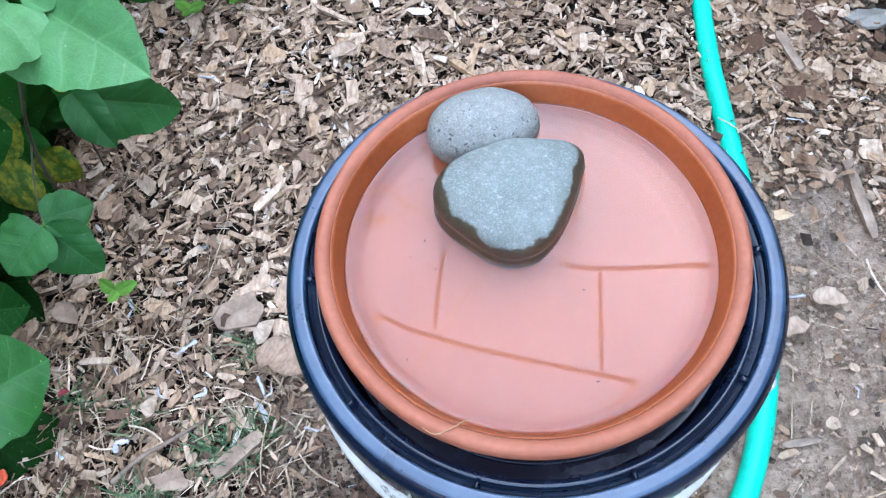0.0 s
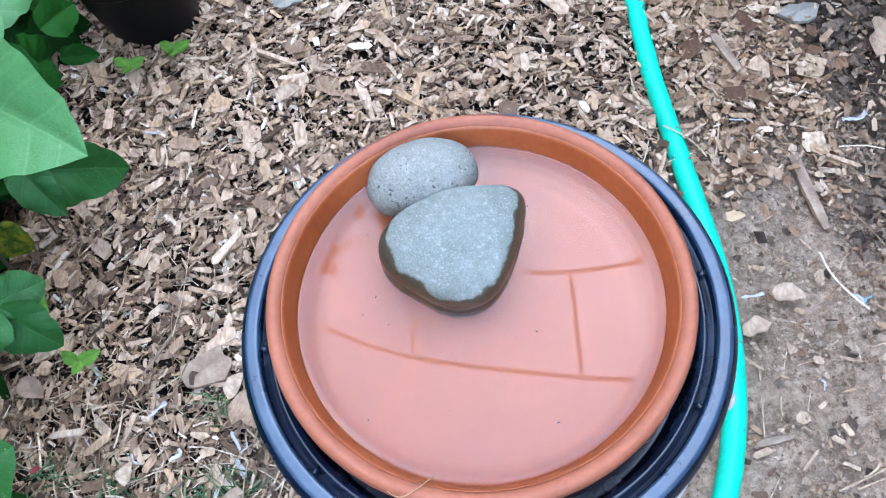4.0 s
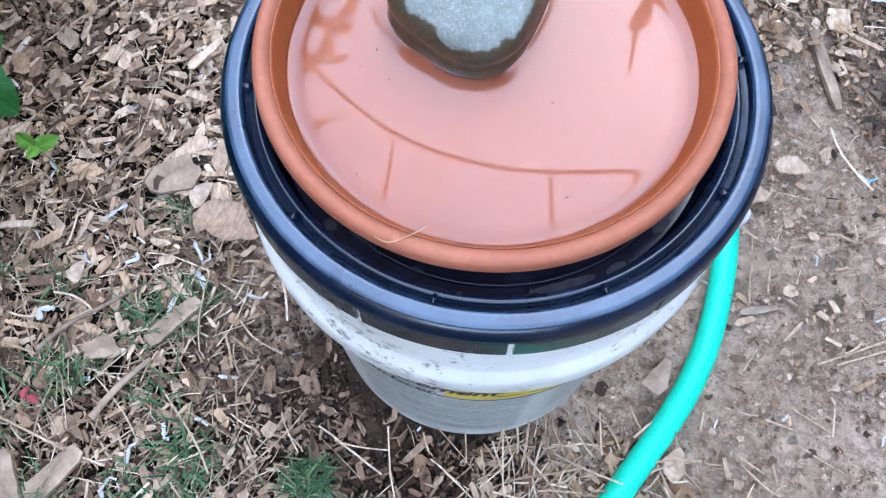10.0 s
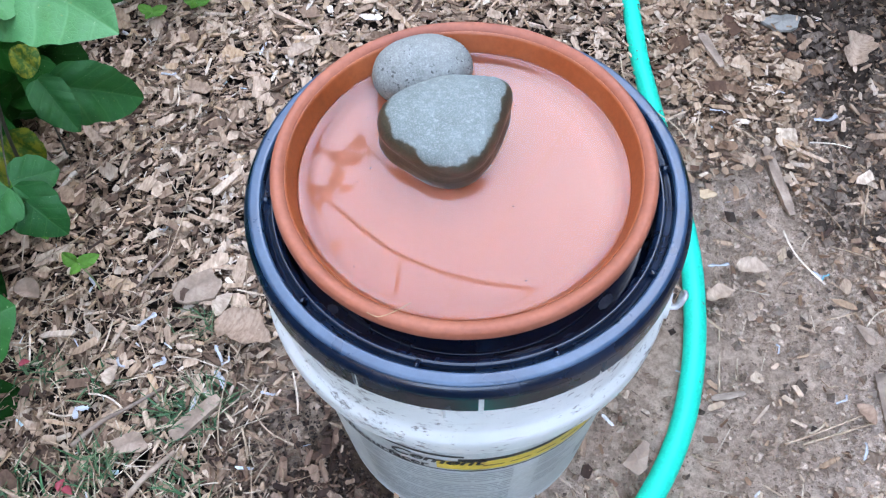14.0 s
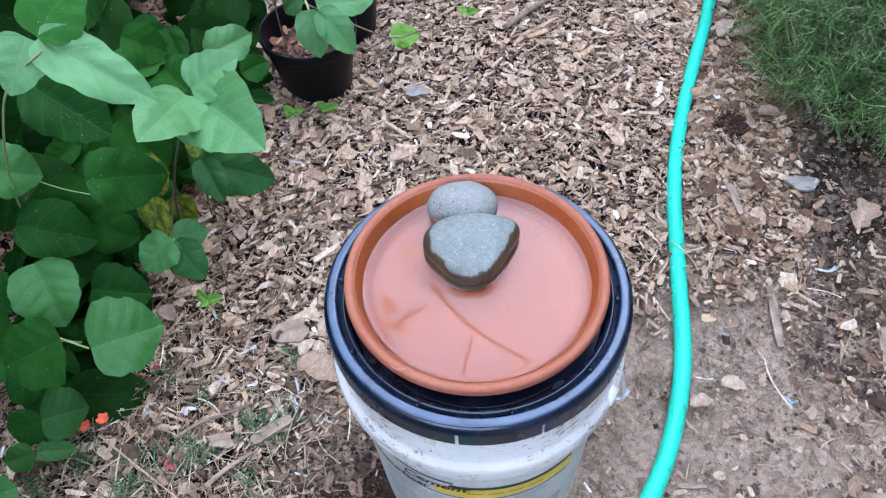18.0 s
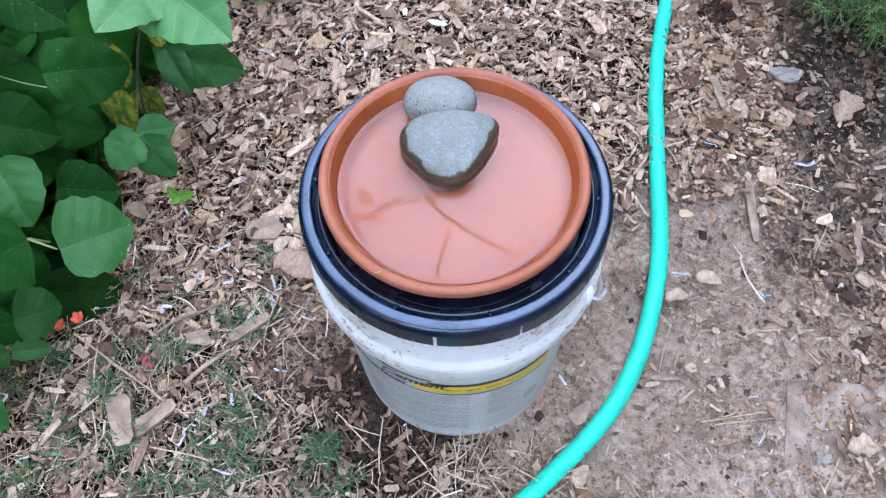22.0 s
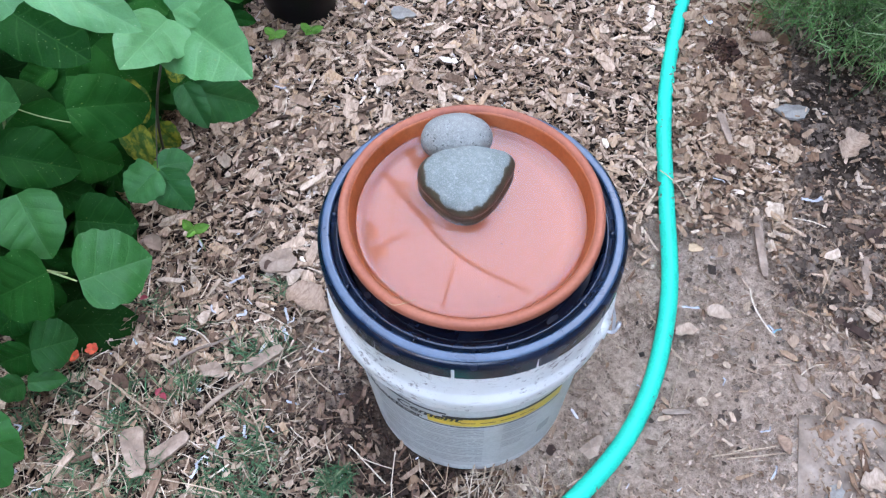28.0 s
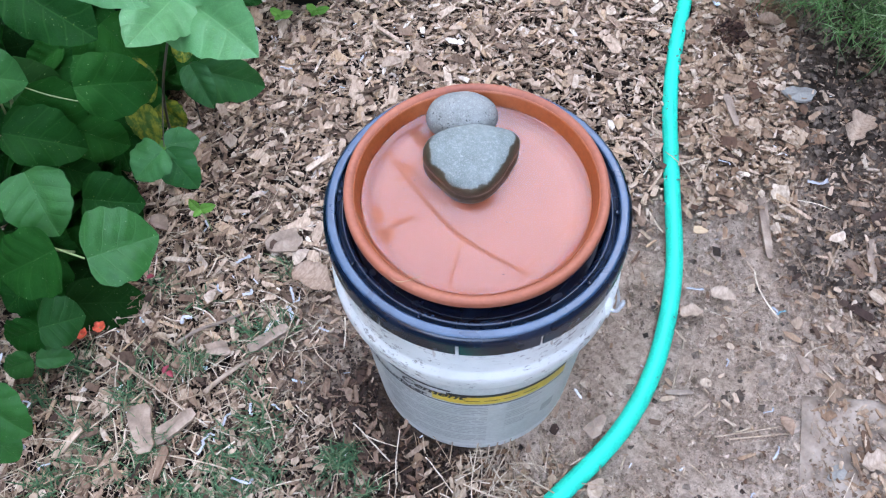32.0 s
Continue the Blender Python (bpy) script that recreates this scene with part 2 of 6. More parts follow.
INK_WORN = surface("worn grey label ink", [(0.35, (0.31, 0.33, 0.31)), (0.65, (0.42, 0.44, 0.415))], 160.0, 600.0, 0.6)
LABEL = surface("faded label print", [(0.3, (0.42, 0.445, 0.41)), (0.5, (0.51, 0.535, 0.50)), (0.7, (0.59, 0.61, 0.575))], 22.0, 260.0, 0.5, 0.1, 0.0003)
YELLOW = surface("yellow label band", [(0.3, (0.60, 0.43, 0.03)), (0.7, (0.72, 0.54, 0.07))], 40.0, 300.0, 0.45)

# white bucket plastic: scuffed, with flecks of dried mud
BUCKET, bt, bs = material("dirty white bucket plastic")
bc = ramp(bt, noise_node(bt, 9.0, 5.0), [(0.3, (0.48, 0.495, 0.455)), (0.55, (0.62, 0.635, 0.60)), (0.75, (0.71, 0.72, 0.695))])
patchy = bt.nodes.new("ShaderNodeMath")
patchy.operation = "MULTIPLY_ADD"
bt.links.new(noise_node(bt, 16.0, 3.0), patchy.inputs[0])
patchy.inputs[1].default_value = 0.42
bt.links.new(noise_node(bt, 105.0, 9.0, 0.72, stretch=(1.0, 1.0, 1.9)), patchy.inputs[2])
fleck = ramp(bt, patchy.outputs[0], [(0.82, (0.0, 0.0, 0.0)), (0.92, (0.9, 0.9, 0.9))])
bc = mix(bt, fleck, bc, (0.13, 0.115, 0.10))
scratch = ramp(bt, noise_node(bt, 30.0, 6.0, 0.6, stretch=(1.0, 1.0, 9.0)), [(0.62, (0.0, 0.0, 0.0)), (0.70, (1.0, 1.0, 1.0))])
bc = mix(bt, scratch, bc, (0.45, 0.43, 0.40))
bt.links.new(bc, bs.inputs["Base Color"])
bs.inputs["Roughness"].default_value = 0.42
bump(bt, bs, noise_node(bt, 90.0, 6.0), 0.2, 0.0006)


COLLAR = BUCKET.copy()
COLLAR.name = "mud-flecked white bucket collar"
for node in COLLAR.node_tree.nodes:
    if node.bl_idname == "ShaderNodeValToRGB" and abs(node.color_ramp.elements[0].position - 0.82) < 1e-4:
        node.color_ramp.elements[0].position, node.color_ramp.elements[1].position = 0.755, 0.84


def stone(name, dry, speckle, pits, water):
    """Speckled stone, wet and dark from the waterline up to an uneven edge."""
    m, t, s = material(name)
    c = ramp(t, noise_node(t, 30.0, 5.0), [(0.3, dry[0]), (0.6, dry[1]), (0.75, dry[2])])
    c = mix(t, ramp(t, noise_node(t, 900.0, 4.0), [(0.46, (0, 0, 0)), (0.72, (1, 1, 1))]), c, speckle)
    # pale mineral flecks of two or three millimetres
    c = mix(t, ramp(t, noise_node(t, 300.0, 2.0, 0.5), [(0.60, (0, 0, 0)), (0.74, (0.4, 0.4, 0.4))]), c, tuple(min(0.6, 1.3 * v) for v in speckle))
    v = t.nodes.new("ShaderNodeTexVoronoi")
    v.inputs["Scale"].default_value = 330.0
    bent = t.nodes.new("ShaderNodeVectorMath")
    bent.operation = "MULTIPLY_ADD"
    wob = add(t, "TexNoise", Scale=240.0, Detail=3.0)
    t.links.new(t.nodes.new("ShaderNodeTexCoord").outputs["Object"], wob.inputs["Vector"])
    t.links.new(wob.outputs["Color"], bent.inputs[0])
    bent.inputs[1].default_value = (0.007, 0.007, 0.007)
    t.links.new(t.nodes.new("ShaderNodeTexCoord").outputs["Object"], bent.inputs[2])
    t.links.new(bent.outputs[0], v.inputs["Vector"])
    holes = ramp(t, v.outputs["Distance"], [(0.16, (0.1, 0.1, 0.1)), (0.34, (1, 1, 1))])
    where_ = ramp(t, noise_node(t, 70.0, 3.0), [(0.46, (0, 0, 0)), (0.58, (pits, pits, pits))])
    c = mix(t, where_, c, mix(t, 1.0, c, holes, "MULTIPLY"))
    split = t.nodes.new("ShaderNodeSeparateXYZ")
    t.links.new(t.nodes.new("ShaderNodeTexCoord").outputs["Object"], split.inputs[0])
    edge = t.nodes.new("ShaderNodeMath")
    edge.operation = "MULTIPLY_ADD"
    t.links.new(noise_node(t, 55.0, 5.0), edge.inputs[0])
    edge.inputs[1].default_value = -0.016
    lean = t.nodes.new("ShaderNodeMath")
    lean.operation = "MULTIPLY_ADD"
    wide = t.nodes.new("ShaderNodeMath")
    wide.operation = "MULTIPLY"
    t.links.new(split.outputs[0], wide.inputs[0])
    t.links.new(split.outputs[0], wide.inputs[1])
    t.links.new(wide.outputs[0], lean.inputs[0])
    lean.inputs[1].default_value = -5.5
    t.links.new(split.outputs[2], lean.inputs[2])
    t.links.new(lean.outputs[0], edge.inputs[2])
    c = mix(t, 0.6, c, ramp(t, noise_node(t, 150.0, 5.0, 0.7), [(0.35, (0.62, 0.62, 0.60)), (0.65, (1.0, 1.0, 1.0))]), "MULTIPLY")
    wet = add(t, "MapRange", From_Min=water - 0.0008, From_Max=water + 0.0008, To_Min=1.0, To_Max=0.0)
    t.links.new(edge.outputs[0], wet.inputs[0])
    c = mix(t, wet.outputs[0], c, mix(t, 1.0, c, (0.30, 0.22, 0.15), "MULTIPLY"))
    t.links.new(c, s.inputs["Base Color"])
    r = add(t, "MapRange", To_Min=0.8, To_Max=0.3)
    t.links.new(wet.outputs[0], r.inputs[0])
    t.links.new(r.outputs[0], s.inputs["Roughness"])
    bump(t, s, mix(t, pits, noise_node(t, 160.0, 5.0), holes), 0.35, 0.0008)
    return m


STONE_BIG = stone("grey-green river stone", ((0.115, 0.14, 0.125), (0.165, 0.195, 0.178), (0.21, 0.235, 0.215)), (0.235, 0.255, 0.235), 0.15, 0.0020)
STONE_SMALL = stone("pale grey pitted stone", ((0.16, 0.172, 0.155), (0.205, 0.215, 0.195), (0.25, 0.26, 0.238)), (0.29, 0.30, 0.275), 0.85, -0.020)

WATER, at_, as_ = material("clear still water")
as_.inputs["Base Color"].default_value = (1, 1, 1, 1)
as_.inputs["Roughness"].default_value = 0.0
as_.inputs["IOR"].default_value = 1.38
as_.inputs["Transmission Weight"].default_value = 1.0


def leaf_material(name, low, high, vein, gloss=0.42, joined=False, aged=0.0, shine=0.2):
    """A veined leaf; joined: many leaves in one mesh at true size, each island with its own tone."""
    m, t, s = material(name)
    k = 11.0 if joined else 1.0
    rnd = t.nodes.new("ShaderNodeNewGeometry").outputs["Random Per Island"] if joined else t.nodes.new("ShaderNodeObjectInfo").outputs["Random"]
    c = ramp(t, rnd, [(0.0, low), (1.0, high)])
    c = mix(t, 0.45, c, ramp(t, noise_node(t, 5.0 * k, 4.0), [(0.35, (0.62, 0.66, 0.55)), (0.65, (1, 1, 1))]), "MULTIPLY")
    dust = ramp(t, noise_node(t, 34.0 * k, 3.0, 0.6), [(0.69, (0, 0, 0)), (0.74, (0.8, 0.8, 0.8))])
    c = mix(t, dust, c, (0.26, 0.36, 0.20))
    spots = ramp(t, noise_node(t, 16.0 * k, 3.0, 0.5), [(0.72, (0, 0, 0)), (0.80, (1, 1, 1))])
    c = mix(t, spots, c, (0.16, 0.22, 0.06))
    if aged:
        c = mix(t, ramp(t, noise_node(t, 4.2 * k, 5.0, 0.65), [(0.46, (0, 0, 0)), (0.60, (aged, aged, aged))]), c, (0.42, 0.38, 0.035))
    uv = t.nodes.new("ShaderNodeTexCoord").outputs["UV"]
    split = t.nodes.new("ShaderNodeSeparateXYZ")
    t.links.new(uv, split.inputs[0])

    def do(op, a, b=None, c2=None):
        n = t.nodes.new("ShaderNodeMath")
        n.operation = op
        for k, val in enumerate((a, b, c2)):
            if val is None:
                continue
            if hasattr(val, "links"):
                t.links.new(val, n.inputs[k])
            else:
                n.inputs[k].default_value = val
        return n.outputs[0]

    def soft(value, wide, top=1.0):
        """1 at zero, falling off smoothly to 0 at wide."""
        r = add(t, "MapRange", From_Min=0.0, From_Max=wide, To_Min=top, To_Max=0.0)
        r.interpolation_type = "SMOOTHSTEP"
        t.links.new(value, r.inputs[0])
        return r.outputs[0]

    across = do("ABSOLUTE", do("SUBTRACT", split.outputs[0], 0.5))
    mid = soft(across, 0.020)
    way = do("MULTIPLY", do("MULTIPLY_ADD", across, -0.60, split.outputs[1]), 4.6)
    rib = soft(do("PINGPONG", do("ADD", way, do("MULTIPLY", noise_node(t, 3.0 * k, 1.0), 0.35)), 0.5), 0.085, 0.7)
    net = t.nodes.new("ShaderNodeTexVoronoi")
    net.feature = "DISTANCE_TO_EDGE"
    net.inputs["Scale"].default_value = 22.0 * k
    t.links.new(t.nodes.new("ShaderNodeTexCoord").outputs["Object"], net.inputs["Vector"])
    mesh_ = soft(net.outputs["Distance"], 0.10, 0.35)
    veins = do("MAXIMUM", mid, rib)
    c = mix(t, do("MULTIPLY", veins, 0.20), c, vein)
    c = mix(t, do("MULTIPLY", mesh_, 0.14), c, vein)
    c = mix(t, 0.35, c, ramp(t, noise_node(t, 60.0 * k, 3.0, 0.65), [(0.35, (0.70, 0.72, 0.66)), (0.65, (1, 1, 1))]), "MULTIPLY")
    t.links.new(c, s.inputs["Base Color"])
    r = add(t, "MapRange", From_Min=0.3, From_Max=0.7, To_Min=gloss - 0.06, To_Max=gloss + 0.14)
    t.links.new(noise_node(t, 8.0 * k, 3.0), r.inputs[0])
    t.links.new(r.outputs[0], s.inputs["Roughness"])
    s.inputs["Specular IOR Level"].default_value = shine
    bump(t, s, do("ADD", do("MULTIPLY", do("MAXIMUM", veins, mesh_), -0.6), do("MULTIPLY", noise_node(t, 26.0 * k, 3.0), 0.6)), 0.4, 0.0012)
    thin = t.nodes.new("ShaderNodeBsdfTranslucent")
    t.links.new(mix(t, 1.0, c, (0.9, 1.0, 0.35), "MULTIPLY"), thin.inputs[0])
    both = t.nodes.new("ShaderNodeMixShader")
    both.inputs[0].default_value = 0.14
    t.links.new(s.outputs[0], both.inputs[1])
    t.links.new(thin.outputs[0], both.inputs[2])
    t.links.new(both.outputs[0], t.nodes["Material Output"].inputs[0])
    return m


# Leaf greens split by light: dark for shaded leaves, bright for sky-lit ones.
LEAF = leaf_material("shade-dark bean leaf green", (0.005, 0.045, 0.006), (0.018, 0.106, 0.016), (0.05, 0.16, 0.04), 0.55, shine=0.07)
LEAF_MASS = leaf_material("shade-dark bean foliage", (0.004, 0.022, 0.004), (0.011, 0.050, 0.008), (0.03, 0.09, 0.025), 0.6, True, shine=0.05)
LEAF_MID = leaf_material("half-lit bean leaf green", (0.018, 0.112, 0.024), (0.044, 0.185, 0.046), (0.10, 0.27, 0.085), 0.50, shine=0.3)
LEAF_LOW = leaf_material("part-shaded bean leaf green", (0.010, 0.078, 0.013), (0.027, 0.140, 0.025), (0.07, 0.20, 0.055), 0.46, shine=0.3)
LEAF_LIT = leaf_material("sky-lit bean leaf green", (0.064, 0.214, 0.070), (0.086, 0.254, 0.090), (0.18, 0.38, 0.16), 0.50, shine=0.4)
LEAF_YOUNG = leaf_material("young light green leaf", (0.09, 0.24, 0.03), (0.15, 0.34, 0.05), (0.25, 0.4, 0.14))
LEAF_OLD = leaf_material("yellowing bean leaf", (0.030, 0.095, 0.015), (0.06, 0.14, 0.02), (0.20, 0.24, 0.05), 0.50, aged=0.55)


# ---- building helpers ----
def part(name, bm, mat, parent=None, label="", smooth=True):
    me = bpy.data.meshes.new(name)
    if smooth:
        for f in bm.faces:
            f.smooth = True
    bm.to_mesh(me)
    bm.free()
    me.materials.append(mat)
    ob = new(name, me)
    if parent is not None:
        ob.parent = parent
    if label:
        tagged(ob, label)
    return ob


def child_mesh(name, me, parent, m=None, label=""):
    ob = new(name, me)
    ob.parent = parent
    if m is not None:
        ob.matrix_basis = m
    if label:
        tagged(ob, label)
    return ob


def mesh_of(name, verts, faces, mat, smooth=False):
    me = bpy.data.meshes.new(name)
    me.from_pydata(verts, [], faces)
    me.materials.append(mat)
    if smooth:
        me.polygons.foreach_set("use_smooth", [True] * len(me.polygons))
    me.update()
    return me


def empty(name, place=(0, 0, 0), yaw=0.0):
    ob = new(name)
    ob.empty_display_size = 0.05
    ob.matrix_basis = pose(*place, 0, 0, yaw)
    return ob


def rounded(profile, radius, steps=4):
    """Rounds the corners of a list of (r, z) points."""
    out = [Vector(profile[0])]
    for a, b, c in zip(profile, profile[1:], profile[2:]):
        a, b, c = Vector(a), Vector(b), Vector(c)
        d = min(radius, (a - b).length * 0.45, (c - b).length * 0.45)
        p, q = b + (a - b).normalized() * d, b + (c - b).normalized() * d
        out.append(b + (a - b).normalized() * d * 1.06)
        for k in range(steps + 1):
            u = k / steps
            out.append(p * (1 - u) ** 2 + b * 2 * u * (1 - u) + q * u * u)
        out.append(b + (c - b).normalized() * d * 1.06)
    out.append(Vector(profile[-1]))
    return out


def revolve(profile, n=128, wobble=0.0, centre=(0, 0)):
    bm = bmesh.new()
    rings = []
    for r, z in profile:
        if r < 1e-5:
            rings.append([bm.verts.new((centre[0], centre[1], z))])
            continue
        ring = []
        for k in range(n):
            a = 2 * math.pi * k / n
            w = 1 + wobble * noise.noise(Vector((math.cos(a) * 1.3, math.sin(a) * 1.3, z * 20)))
            ring.append(bm.verts.new((centre[0] + r * w * math.cos(a), centre[1] + r * w * math.sin(a), z)))
        rings.append(ring)
    for a, b in zip(rings, rings[1:]):
        for k in range(n):
            j = (k + 1) % n
            quad = [a[k % len(a)], a[j % len(a)], b[j % len(b)], b[k % len(b)]]
            quad = list(dict.fromkeys(quad))
            if len(quad) > 2:
                bm.faces.new(quad)
    bmesh.ops.recalc_face_normals(bm, faces=bm.faces)
    return bm


def tube(points, radius, sides=10, taper=1.0, closed_ends=True):
    """A round bar along a smooth line through points."""
    pts = [Vector(p) for p in points]
    fine = []
    for k in range(len(pts) - 1):
        p0, p1, p2, p3 = pts[max(k - 1, 0)], pts[k], pts[k + 1], pts[min(k + 2, len(pts) - 1)]
        steps = max(2, min(14, int((p2 - p1).length / (radius * 2.5)) + 1))
        for s in range(steps):
            u = s / steps
            fine.append(0.5 * ((2 * p1) + (p2 - p0) * u + (2 * p0 - 5 * p1 + 4 * p2 - p3) * u * u + (3 * p1 - p0 - 3 * p2 + p3) * u ** 3))
    fine.append(pts[-1])
    bm = bmesh.new()
    rings, side = [], None
    for k, p in enumerate(fine):
        d = (fine[min(k + 1, len(fine) - 1)] - fine[max(k - 1, 0)]).normalized()
        if side is None:
            side = d.orthogonal().normalized()
        side = (side - d * side.dot(d)).normalized()
        other = d.cross(side)
        r = radius * (1 + (taper - 1) * k / max(1, len(fine) - 1))
        rings.append([bm.verts.new(p + (side * math.cos(a) + other * math.sin(a)) * r) for a in (2 * math.pi * q / sides for q in range(sides))])
    for a, b in zip(rings, rings[1:]):
        for k in range(sides):
            bm.faces.new((a[k], a[(k + 1) % sides], b[(k + 1) % sides], b[k]))
    if closed_ends:
        bm.faces.new(rings[0][::-1])
        bm.faces.new(rings[-1])
    bmesh.ops.recalc_face_normals(bm, faces=bm.faces)
    return bm


def smooth_step(a, b, x):
    u = np.clip((x - a) / (b - a), 0, 1)
    return u * u * (3 - 2 * u)


def ground_height(x, y):
    """Gentle lie of the land: level under the bucket, a little higher under the beans, a hollow in the bare soil."""
    x, y = np.asarray(x, float), np.asarray(y, float)
    r = np.hypot(x, y)
    bumps = 0.004 * np.sin(7 * x + 1.3) * np.cos(6 * y) + 0.0025 * np.sin(19 * x - 11 * y) + 0.002 * np.cos(31 * y + 9 * x)
    left = 0.02 * smooth_step(0.28, 0.5, -x)
    hollow = -0.03 * np.exp(-((x - 0.45) ** 2 + (y - 0.28) ** 2) / 0.012)
    far = 1 - smooth_step(1.5, 3.0, r)
    return (bumps + left + hollow) * smooth_step(0.14, 0.22, r) * far


# ---- ground ----
near = np.concatenate([np.arange(-1.6, -0.9, 0.03), np.arange(-0.9, 0.9, 0.0075), np.arange(0.9, 1.6, 0.03)])
far_out = 1.6 + np.cumsum(0.03 * 1.32 ** np.arange(25))
axis = np.concatenate([-far_out[::-1], near, far_out])
gx, gy = np.meshgrid(axis, axis + 0.25, indexing="ij")
gz = ground_height(gx, gy)


def clods(x, y, size, seed):
    """Smooth random lumps of one size, between -1 and 1."""
    g = np.random.default_rng(seed)
    table = g.uniform(-1, 1, (128, 128))
    u, v = x / size, y / size
    i, j = np.floor(u).astype(int), np.floor(v).astype(int)
    u, v = u - i, v - j
    u, v = u * u * (3 - 2 * u), v * v * (3 - 2 * v)
    q = lambda a, b: table[(i + a) % 128, (j + b) % 128]
    return (q(0, 0) * (1 - u) + q(1, 0) * u) * (1 - v) + (q(0, 1) * (1 - u) + q(1, 1) * u) * v


rough_ = smooth_step(0.137, 0.16, np.hypot(gx, gy)) * (1 - smooth_step(1.2, 1.6, np.hypot(gx, gy)))
gz += rough_ * (0.0055 * clods(gx, gy, 0.046, 1) + 0.0046 * clods(gx, gy, 0.021, 2) + 0.0030 * clods(gx, gy, 0.009, 3))


def soilness(x, y):
    """1 where the soil lies bare: right of the hose and along the front."""
    wave = 0.04 * np.sin(9 * x + 2) + 0.03 * np.sin(23 * y + 5 * x) + 0.02 * np.sin(41 * x - 17 * y)
    right = smooth_step(0.16, 0.25, x + wave * 0.5) * (1 - smooth_step(0.25, 0.37, y - 0.15 * np.maximum(x - 0.45, 0) + wave))
    side = smooth_step(0.40, 0.48, x + 0.5 * wave) * (1 - smooth_step(0.74, 0.90, y + wave)) * 0.97
    near_b = smooth_step(0.10, 0.13, np.hypot(x, y)) * (1 - smooth_step(0.25, 0.32, np.hypot(x - 0.03, y) + 0.4 * wave + 0.3 * np.maximum(y, 0))) * np.where((y < 0.08) | ((x > 0.1) & (y < 0.25)), 1.0, 0.3)
    beside = 1.4 * np.exp(-((x - 0.20) ** 2 + (y - 0.16) ** 2) / 0.010)
    return np.clip(np.maximum(np.maximum(right, side), np.maximum(near_b, beside)), 0, 1)


n_ax = len(axis)
idx = np.arange(n_ax * n_ax).reshape(n_ax, n_ax)
quads = np.stack([idx[:-1, :-1], idx[1:, :-1], idx[1:, 1:], idx[:-1, 1:]], -1).reshape(-1, 4)
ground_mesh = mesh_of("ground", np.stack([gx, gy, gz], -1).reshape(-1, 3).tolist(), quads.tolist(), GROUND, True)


def bush_shade(x, y):
    """1 on the ground by the bush that is coloured darker for the bush's shade."""
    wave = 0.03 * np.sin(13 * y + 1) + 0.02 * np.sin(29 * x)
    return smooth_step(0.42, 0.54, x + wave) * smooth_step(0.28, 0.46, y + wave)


# soil darkened under mulch and by the bush, standing in for shade
under = np.maximum((1 - soilness(gx, gy)) * (1 - 0.25 * smooth_step(0.24, 0.32, gx)), 0.95 * bush_shade(gx, gy)).reshape(-1)
ground_shade = ground_mesh.color_attributes.new("ground_shade", "FLOAT_COLOR", "POINT")
ground_shade.data.foreach_set("color", np.stack([under, under, under, np.ones_like(under)], -1).astype(np.float32).reshape(-1))
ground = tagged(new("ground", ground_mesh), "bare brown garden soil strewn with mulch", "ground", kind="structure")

# ---- bucket with lid ----
RIM_Z = 0.392


def body_radius(z):
    return 0.1315 + 0.0395 * z


bucket = tagged(empty("bucket"), "dirty white plastic bucket with navy black lid standing on soil", "bucket")
wall = [(0, 0.003), (0.118, 0.003), (0.121, -0.004), (0.1305, -0.004), (0.1325, 0.004), (body_radius(0.27), 0.27), (body_radius(0.27), 0.2875), (0.1395, 0.2875), (0.127, 0.008), (0, 0.008)]
part("wall", revolve(rounded(wall, 0.002, 3), 144, 0.0015), BUCKET, bucket)
collar = [(0.1398, 0.2880), (0.1424, 0.2880), (0.1426, 0.2840), (0.1520, 0.2800), (0.1552, 0.2812), (0.1562, 0.2855), (0.1564, 0.2990), (0.1556, 0.3040), (0.1530, 0.3080), (0.1500, 0.3130), (0.1484, 0.3220), (0.1476, 0.3340),
          (0.1468, 0.3460), (0.1466, 0.3580), (0.1465, 0.3820), (0.1400, 0.3820), (0.1398, 0.2880)]
part("collar", revolve(rounded(collar, 0.0022, 4), 144, 0.0015), COLLAR, bucket, "mud-flecked white collar ring")
for k in range(8):
    a = radians(-150 + 45 * k + 8)
    web = bmesh.new()
    bmesh.ops.create_cube(web, size=1.0, matrix=pose(0, 0, 0, 0, 0, math.degrees(a)) @ pose(0.1452, 0, 0.346) @ Matrix.Diagonal((0.009, 0.0022, 0.020, 1)))
    bmesh.ops.bevel(web, geom=web.edges[:], offset=0.0006, segments=2, affect="EDGES")
    part("collar_rib", web, COLLAR, bucket)
# ear and wire bail
ear_a = radians(-19)
ear_dir = Vector((math.cos(ear_a), math.sin(ear_a), 0))
ear = bmesh.new()
bmesh.ops.create_cone(ear, cap_ends=True, segments=24, radius1=0.013, radius2=0.010, depth=0.012,
                      matrix=Matrix.Translation(ear_dir * 0.152 + Vector((0, 0, 0.300))) @ ear_dir.to_track_quat("Z", "Y").to_matrix().to_4x4())
part("bail_ear", ear, BUCKET, bucket)
e0 = ear_dir * 0.157 + Vector((0, 0, 0.300))
bail = [e0 + Vector((-0.004, 0, 0)), e0 + ear_dir * 0.006, e0 + ear_dir * 0.011 + Vector((0, 0.004, 0.012)), e0 + ear_dir * 0.012 + Vector((0, 0.012, 0.004)),
        e0 + ear_dir * 0.010 + Vector((0, 0.012, -0.02))]
